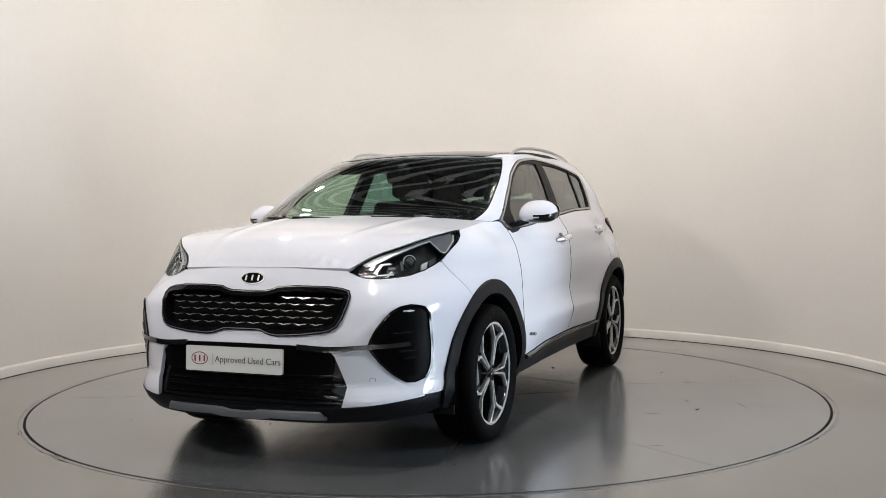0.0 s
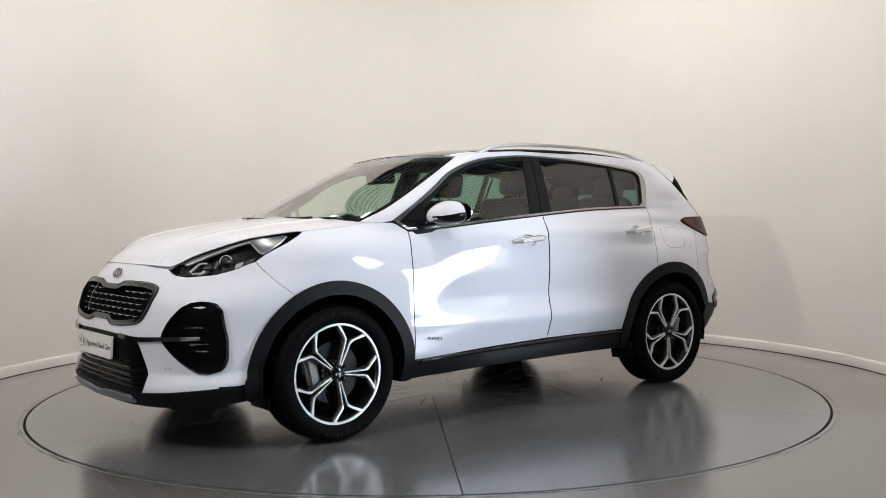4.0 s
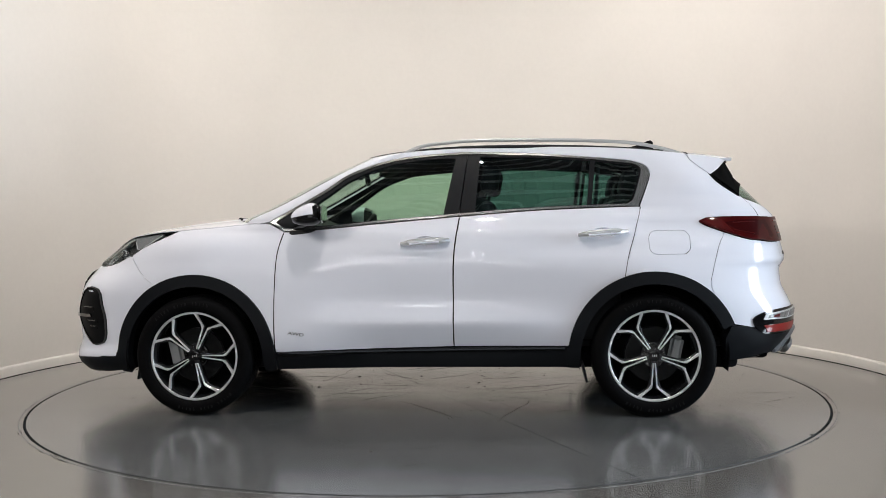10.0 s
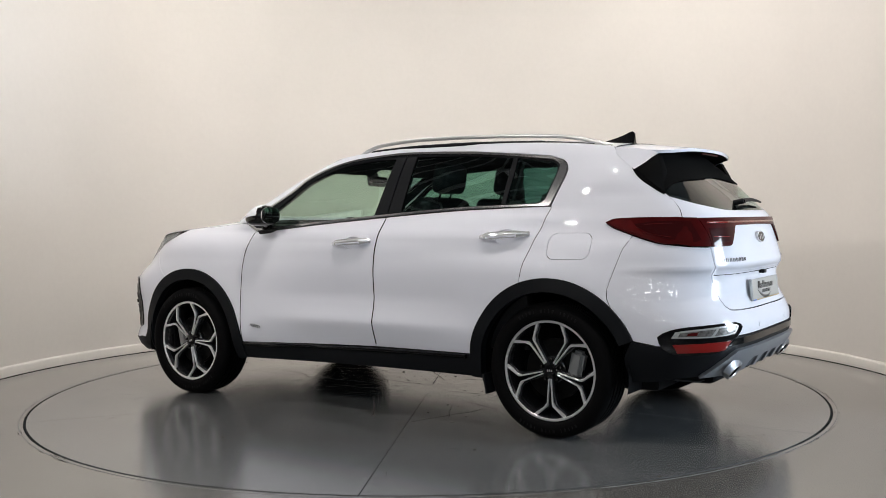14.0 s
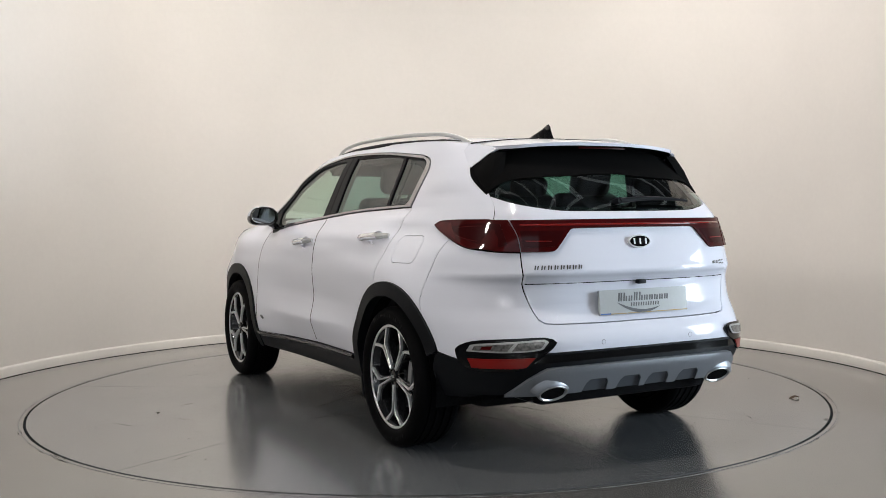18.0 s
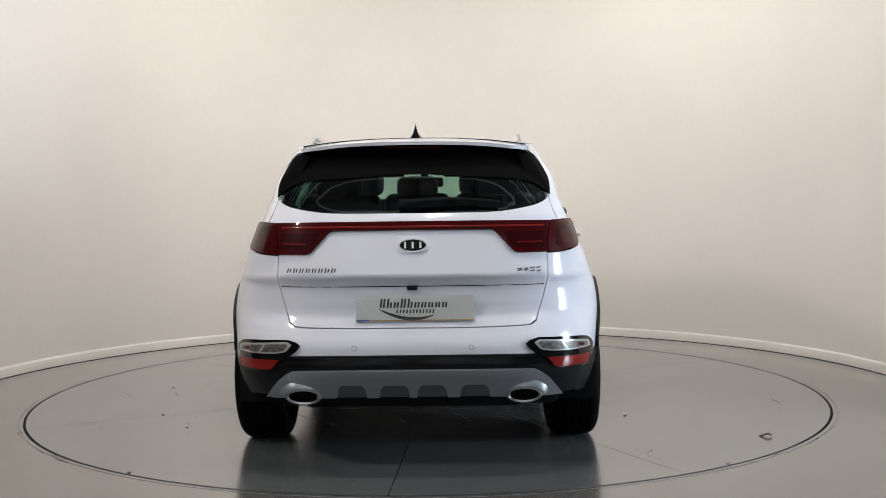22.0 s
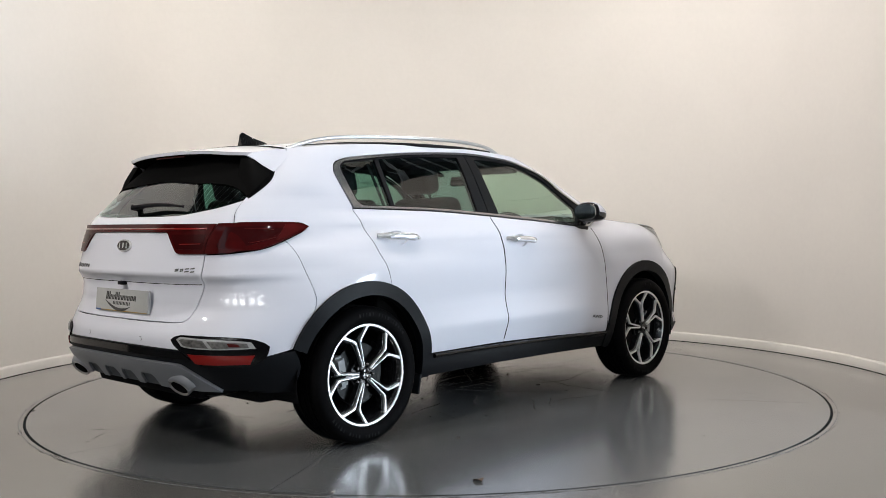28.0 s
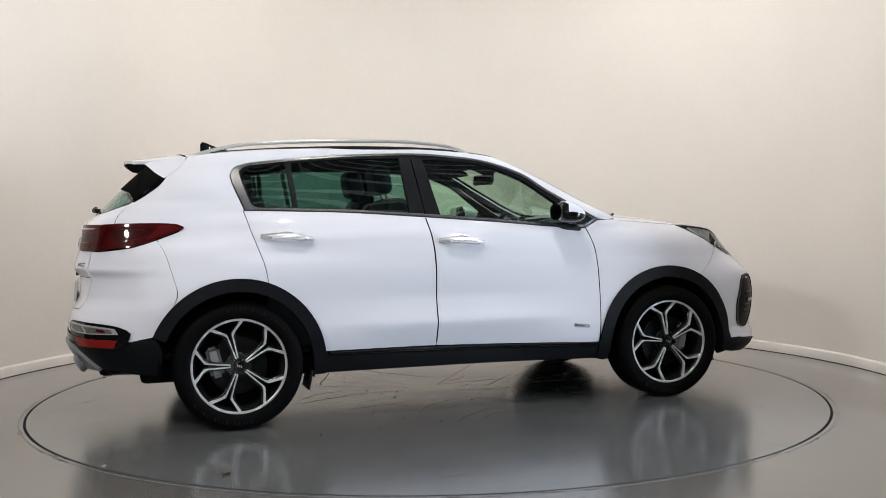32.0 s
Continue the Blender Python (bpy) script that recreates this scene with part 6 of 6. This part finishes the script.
def plates():
    m = Matrix.Translation((2.274, -.027, .508)) @ pose(0, 0, 0, 0, -3, 0) @ FACE_FRONT
    v, f = prism(rounded(-.264, -.058, .264, .058, .008), .012, m)
    p = add("front_plate", v, f, PLATE_WHITE, car, "white dealer plate with dark lettering", False)
    lift = m @ Matrix.Translation((0, 0, .001))
    lettering("plate_words", "Approved Used Cars", .0415, lift @ Matrix.Translation((.078, -.002, 0)), INK_GREY, p)
    ring_shape("plate_ring", .046, .030, .004, INK_RED, p, lift, -.186, 0)
    strokes("plate_mark", [((-.212, -.014), (-.212, .014)), ((-.186, -.014), (-.186, .014)), ((-.160, -.014), (-.160, .014))], .008, INK_RED, p, lift)
    strokes("plate_rule", [((-.112, -.026), (-.112, .026))], .0016, INK_GREY, p, lift)
    part("plate_backing", box_bm((.02, .50, .10), pose(2.247, -.027, .508), .004), PLASTIC, p)
    m = Matrix.Translation((-2.196, -.011, .749)) @ pose(0, 0, 0, 0, 5, 0) @ FACE_REAR
    v, f = prism(rounded(-.26, -.057, .26, .057, .006), .014, m)
    p = add("rear_plate", v, f, PLATE_SILVER, car, "silver dealer plate with black mark", False)
    lift = m @ Matrix.Translation((0, 0, .001))
    # the dealer's mark as plain shapes: two rows of bars over a swoosh
    segs = []
    for k, (h, e) in enumerate(((.036, .036), (.036, .022), (.022, .022), (.036, .036), (.036, .022), (.022, .022), (.022, .022), (.022, .020), (.022, .022), (.022, .022))):
        x = -.152 + k * .0305
        segs += [((x, .002), (x + h * .16, .002 + h * 1.1)), ((x + .0135, .002), (x + .0135 + e * .16, .002 + e * 1.1))]
    strokes("mark_bars", segs, .0085, INK, p, lift)
    strokes("mark_bars", [((-.080 + k * .0145, -.023), (-.077 + k * .0145, -.006)) for k in range(12)], .0065, INK, p, lift)
    sw = [(-.160 + .25 * q, -.002 - .043 * math.sin(math.pi * q * .80) ** .9) for q in np.linspace(0, 1, 24)]
    th = [.010 * math.sin(math.pi * min(q * 1.02, 1)) ** .7 + .0006 for q in np.linspace(0, 1, 24)]
    flat_shape("mark_swoosh", [(x, y - t) for (x, y), t in zip(sw, th)] + [(x, y + t * .5) for (x, y), t in reversed(list(zip(sw, th)))], INK, p, lift)
    flat_shape("plate_band", [(-.20, -.0555), (.258, -.0555), (.258, -.0515), (-.20, -.0515)], INK_GOLD, p, lift)
    flat_shape("plate_band", [(-.258, -.0555), (-.20, -.0555), (-.20, -.0495), (-.258, -.0495)], INK_BLUE, p, lift)
    # badges
    oval_badge("front_badge", (2.146, 0, .876), pose(0, 0, 0, 0, -26, 0) @ FACE_FRONT, GLOSS)
    oval_badge("rear_badge", (-2.174, -.004, 1.026), pose(0, 0, 0, 0, 9, 0) @ FACE_REAR, GLOSS)
    # model name: plain bright bars of its size
    def on_rear(y, z):
        q = body(g_rear(y, z), z)
        e = body(g_rear(y - .01, z), z) - body(g_rear(y + .01, z), z)
        up_ = body(g_rear(y, z + .01), z + .01) - body(g_rear(y, z - .01), z - .01)
        n = e.cross(up_).normalized()
        e.normalize()
        u = n.cross(e)
        return Matrix(((e.x, u.x, n.x, q.x), (e.y, u.y, n.y, q.y), (e.z, u.z, n.z, q.z), (0, 0, 0, 1))) @ Matrix.Translation((0, 0, .003))
    for k in range(8):
        for d, h in ((-.0065, .0105), (.0060, .0085)):
            strokes("name_bar", (((d - .0020, -h), (d + .0020, h)),), .0056, LAMP_GREY, car, on_rear(.552 - .0292 * k, .917))
    for k, (w, h) in enumerate(((.022, .007), (.020, .007), (.024, .013), (.022, .016))):
        strokes("trim_badge", (((-w / 2, h / 2 - .003), (w / 2, h / 2)), ((-w / 2, -h / 2 - .003), (w / 2, -h / 2))), .0058, INK_GREY, car, on_rear(-.478 - .029 * k, .914))
    # drive badge on the doors
    for s, fm in ((1, FACE_LEFT), (-1, FACE_RIGHT)):
        yb = skin(g_of(.722, .482), .482).y
        mm = Matrix.Translation((.722, s * (yb + .006), .482)) @ fm
        mm = mm @ Matrix(((1.5, .25, 0, 0), (0, 1, 0, 0), (0, 0, 1, 0), (0, 0, 0, 1)))
        lettering("drive_badge", "AWD", .027, mm, INK_GREY, car, .002)
    part("gate_camera", box_bm((.03, .045, .02), pose(-2.183, .0, .838), .004), PLASTIC, car)


plates()


# ---- cabin ----
def cabin():
    part("cabin_floor", box_bm((2.9, 1.40, .04), pose(-.35, 0, .40), .01), TRIM_IN, car)
    # dashboard and column
    v, f = [], []
    prof = [(1.06, 1.085), (.92, 1.118), (.80, 1.115), (.70, 1.075), (.66, 1.0), (.68, .90), (.74, .78), (.80, .60)]
    for y in np.linspace(-.70, .70, 15):
        lump = .035 * math.exp(-((y + .37) / .2) ** 2)
        v += [(x, y, z + (lump if .69 < x < .95 else 0)) for x, z in prof]
    k = len(prof)
    for i in range(14):
        for j in range(k - 1):
            f.append((i * k + j, (i + 1) * k + j, (i + 1) * k + j + 1, i * k + j + 1))
    add("dashboard", v, f, TRIM_IN, car, "black moulded dashboard")
    sw = pose(.52, -.37, 1.00, 0, -24, 0)
    ringp = [sw @ Vector((0, .185 * math.cos(a), .185 * math.sin(a))) for a in np.linspace(0, 2 * math.pi, 41)[:-1]]
    v, f = tube(ringp, .016, 10, True)
    st = add("steering_wheel", v, f, TRIM_IN, car, "black steering wheel")
    for a in (0, 180, 270):
        v, f = tube([sw @ Vector((.01, .05 * math.cos(radians(a)), .05 * math.sin(radians(a)))), sw @ Vector((0, .178 * math.cos(radians(a)), .178 * math.sin(radians(a))))], .017, 8, flat=.5)
        add("spoke", v, f, TRIM_IN, st)
    part("hub", box_bm((.05, .15, .12), sw @ pose(.02, 0, 0), .02, 3), TRIM_IN, st)
    # front seats and rear bench
    for y in (.37, -.37):
        c = part("front_seat", box_bm((.50, .50, .16), pose(.05, y, .66, 0, -6, 0), .05, 4), CLOTH, car, "black leather front seat")
        b = box_bm((.15, .50, .62), pose(-.27, y, .97, 0, -17, 0), .055, 4)
        part("backrest", b, CLOTH, c)
        part("side_bolster", box_bm((.17, .09, .46), pose(-.22, y + .22, .93, 0, -17, 0), .04, 3), CLOTH, c)
        part("side_bolster", box_bm((.17, .09, .46), pose(-.22, y - .22, .93, 0, -17, 0), .04, 3), CLOTH, c)
        part("headrest", box_bm((.11, .27, .185), pose(-.405, y, 1.385, 0, -10, 0), .045, 4), CLOTH, c)
        for d in (-.06, .06):
            v, f = tube([(-.355, y + d, 1.24), (-.395, y + d, 1.34)], .007, 8)
            add("headrest_post", v, f, STEEL, c)
    c = part("rear_bench", box_bm((.50, 1.26, .16), pose(-.82, 0, .70, 0, -6, 0), .05, 4), CLOTH, car, "black leather rear bench")
    for y, w in ((.42, .44), (0, .36), (-.42, .44)):
        part("backrest", box_bm((.14, w, .58), pose(-1.13, y, 1.0, 0, -20, 0), .05, 4), CLOTH, c)
        part("headrest", box_bm((.10, .25 if y else .22, .16 if y else .11), pose(-1.245, y, 1.345 if y else 1.315, 0, -14, 0), .04, 4), CLOTH, c)
        for d in (-.05, .05):
            v, f = tube([(-1.20, y + d, 1.22), (-1.235, y + d, 1.31)], .006, 8)
            add("headrest_post", v, f, STEEL, c)
    part("centre_console", box_bm((.95, .22, .26), pose(.25, 0, .60), .04, 3), TRIM_IN, car)
    part("load_cover", box_bm((.62, 1.15, .02), pose(-1.60, 0, 1.10, 0, 2, 0), .006), TRIM_IN, car)
    # door cards, pillar covers
    for s in (1, -1):
        for x0, x1 in ((.78, -.17), (-.24, -1.16)):
            part("door_card", box_bm((abs(x1 - x0), .07, .66), pose((x0 + x1) / 2, s * .760, .76, s * -3, 0, 0), .02), TRIM_IN, car)
            part("door_card_top", box_bm((abs(x1 - x0), .06, .06), pose((x0 + x1) / 2, s * .715, 1.085 if x0 > 0 else 1.130, 0, 3.5, 0), .02), TRIM_IN, car)
        for a, b, w in (((-.22, .775, 1.13), (-.27, .625, 1.51), .045), ((-1.02, .755, 1.18), (-1.05, .64, 1.45), .012)):
            v, f = tube([(a[0], s * (a[1] - .03), a[2]), (b[0], s * (b[1] - .03), b[2])], w, 10, flat=.5)
            add("pillar_cover", v, f, LINING, car)
        inner = joined(at_side([(-1.30, 1.20), (-1.34, 1.36), (-1.33, 1.43), (-1.24, 1.485), (-.29, 1.545), (.18, 1.505), (.42, 1.43), (.60, 1.32), (.80, 1.20)], True), at_front([(.70, 1.20), (.655, 1.36), (.56, 1.505)], True),
                       at_side([(.10, 1.53), (-.4, 1.55), (-1.2, 1.525), (-1.52, 1.48)], True), at_side([(-1.60, 1.45), (-1.72, 1.36), (-1.85, 1.24), (-1.80, 1.16), (-1.30, 1.16)], True))
        panel("side_lining", [(s * g, z) for g, z in inner], LINING, car, True, lift=-.035, depth=0, cell=.1)
    # headlining with a shallow drop
    pts = [(x, .50 + .03 * (1 - ((x + .5) / 1.0) ** 2)) for x in np.linspace(.28, -1.6, 16)]
    out = pts + [(x, -y) for x, y in reversed(pts)]
    sheet("headlining", out, lambda x, y: roof_z(x) - .045 - .04 * (abs(y) / .53) ** 3, LINING, car, cell=.15, depth=0)
    for s in (1, -1):
        v, f = tube([(x, s * .575, roof_z(x) - .085) for x in np.linspace(.2, -1.5, 18)], .035, 8)
        add("roof_lining_edge", v, f, LINING, car)
    # inner mirror, visors, sensor pod
    part("inner_mirror", box_bm((.035, .25, .07), pose(.43, -.01, 1.405, 0, 10, 8), .015, 3), GLOSS, car, "black rear-view mirror")
    part("mirror_stem", box_bm((.07, .05, .07), pose(.47, 0, 1.45, 0, 30, 0), .012), TRIM_IN, car)
    for y in (.33, -.33):
        part("sun_visor", box_bm((.16, .38, .022), pose(.30, y, 1.478, 0, 24, 0), .008), LINING, car)


cabin()


# ---- what lies on the turntable ----
def leaf():
    v, f = [], []
    for i in range(9):
        q = i / 8
        w = .022 * math.sin(math.pi * q) ** .8
        for t in (-1, -.5, 0, .5, 1):
            v.append(((q - .5) * .066, w * t * (1 + .2 * math.sin(9 * q)), .003 + .006 * abs(t) ** 1.5 * (1 - .3 * q) + .006 * math.sin(5 * q)))
    for i in range(8):
        for k in range(4):
            f.append((i * 5 + k, i * 5 + k + 1, (i + 1) * 5 + k + 1, (i + 1) * 5 + k))
    me = mesh_of("dry_leaf", v, f, LEAF)
    ob = new("dry_leaf", me)
    s = ob.modifiers.new("thick", "SOLIDIFY")
    s.thickness = .001
    return tagged(ob, "curled dry brown leaf on the turntable", "leaf")


def grit():
    rng = random.Random(4)
    V, F = [], []
    spots = [(rng.gauss(.1, .75), rng.gauss(-.1, .40), rng.uniform(.003, .010)) for _ in range(130)]
    spots += [(-.945, -1.165, .016), (-.77, 1.54, .012), (-1.13, 1.30, .012), (.16, 1.74, .012), (-1.09, .49, .020), (-.29, -.26, .016), (.59, -.51, .018), (.14, -.53, .014), (.80, -.07, .018), (-1.35, .72, .014), (-2.08, 1.31, .014)]
    spots += [(2.3 * math.cos(a) * r, 2.3 * math.sin(a) * r, rng.uniform(.003, .007)) for a, r in ((rng.uniform(0, 6.28), math.sqrt(rng.uniform(.02, 1))) for _ in range(90))]
    for x, y, r in spots:
        k, n = len(V), 7
        rot, el = rng.uniform(0, 6.28), rng.uniform(.35, 1)
        for i in range(n):
            a = 2 * math.pi * i / n
            px, py = r * math.cos(a) * rng.uniform(.7, 1.2), r * el * math.sin(a) * rng.uniform(.7, 1.2)
            V.append((x + px * math.cos(rot) - py * math.sin(rot), y + px * math.sin(rot) + py * math.cos(rot), .0008))
        V.append((x, y, .0008 + r * .35))
        F += [(k + i, k + (i + 1) % n, k + n) for i in range(n)]
    return tagged(add("floor_grit", V, F, GRIT, None, "", False), "scattered dark grit and leaf bits on the turntable", "grit", kind="stuff")


def chip():
    bm = box_bm((.020, .012, .006), pose(0, 0, .003), .002)
    return tagged(part("plastic_chip", bm, PALE), "small pale chip lying on the turntable", "chip")


LEAF_AT, CHIP_AT = (-1.50, -1.785), (-2.03, -1.44)
dry_leaf, floor_grit, plastic_chip = leaf(), grit(), chip()


def motions():
    rows = [k * SECONDS / 32 for k in range(33)]
    walk(car, [(t, pose(0, 0, 0, 0, 0, heading(t)) @ Matrix.Translation(SHIFT)) for t in rows])
    walk(table, [(t, Matrix.Translation(AXIS) @ pose(0, 0, 0, 0, 0, heading(t))) for t in rows])
    walk(floor_grit, [(t, pose(0, 0, 0, 0, 0, heading(t)) @ Matrix.Translation(SHIFT)) for t in rows])
    for thing, (x, y), turn in ((dry_leaf, LEAF_AT, 70), (plastic_chip, CHIP_AT, 20)):
        walk(thing, [(t, pose(0, 0, 0, 0, 0, heading(t)) @ Matrix.Translation(SHIFT) @ pose(x, y, .0005, 0, 0, turn)) for t in rows])


motions()
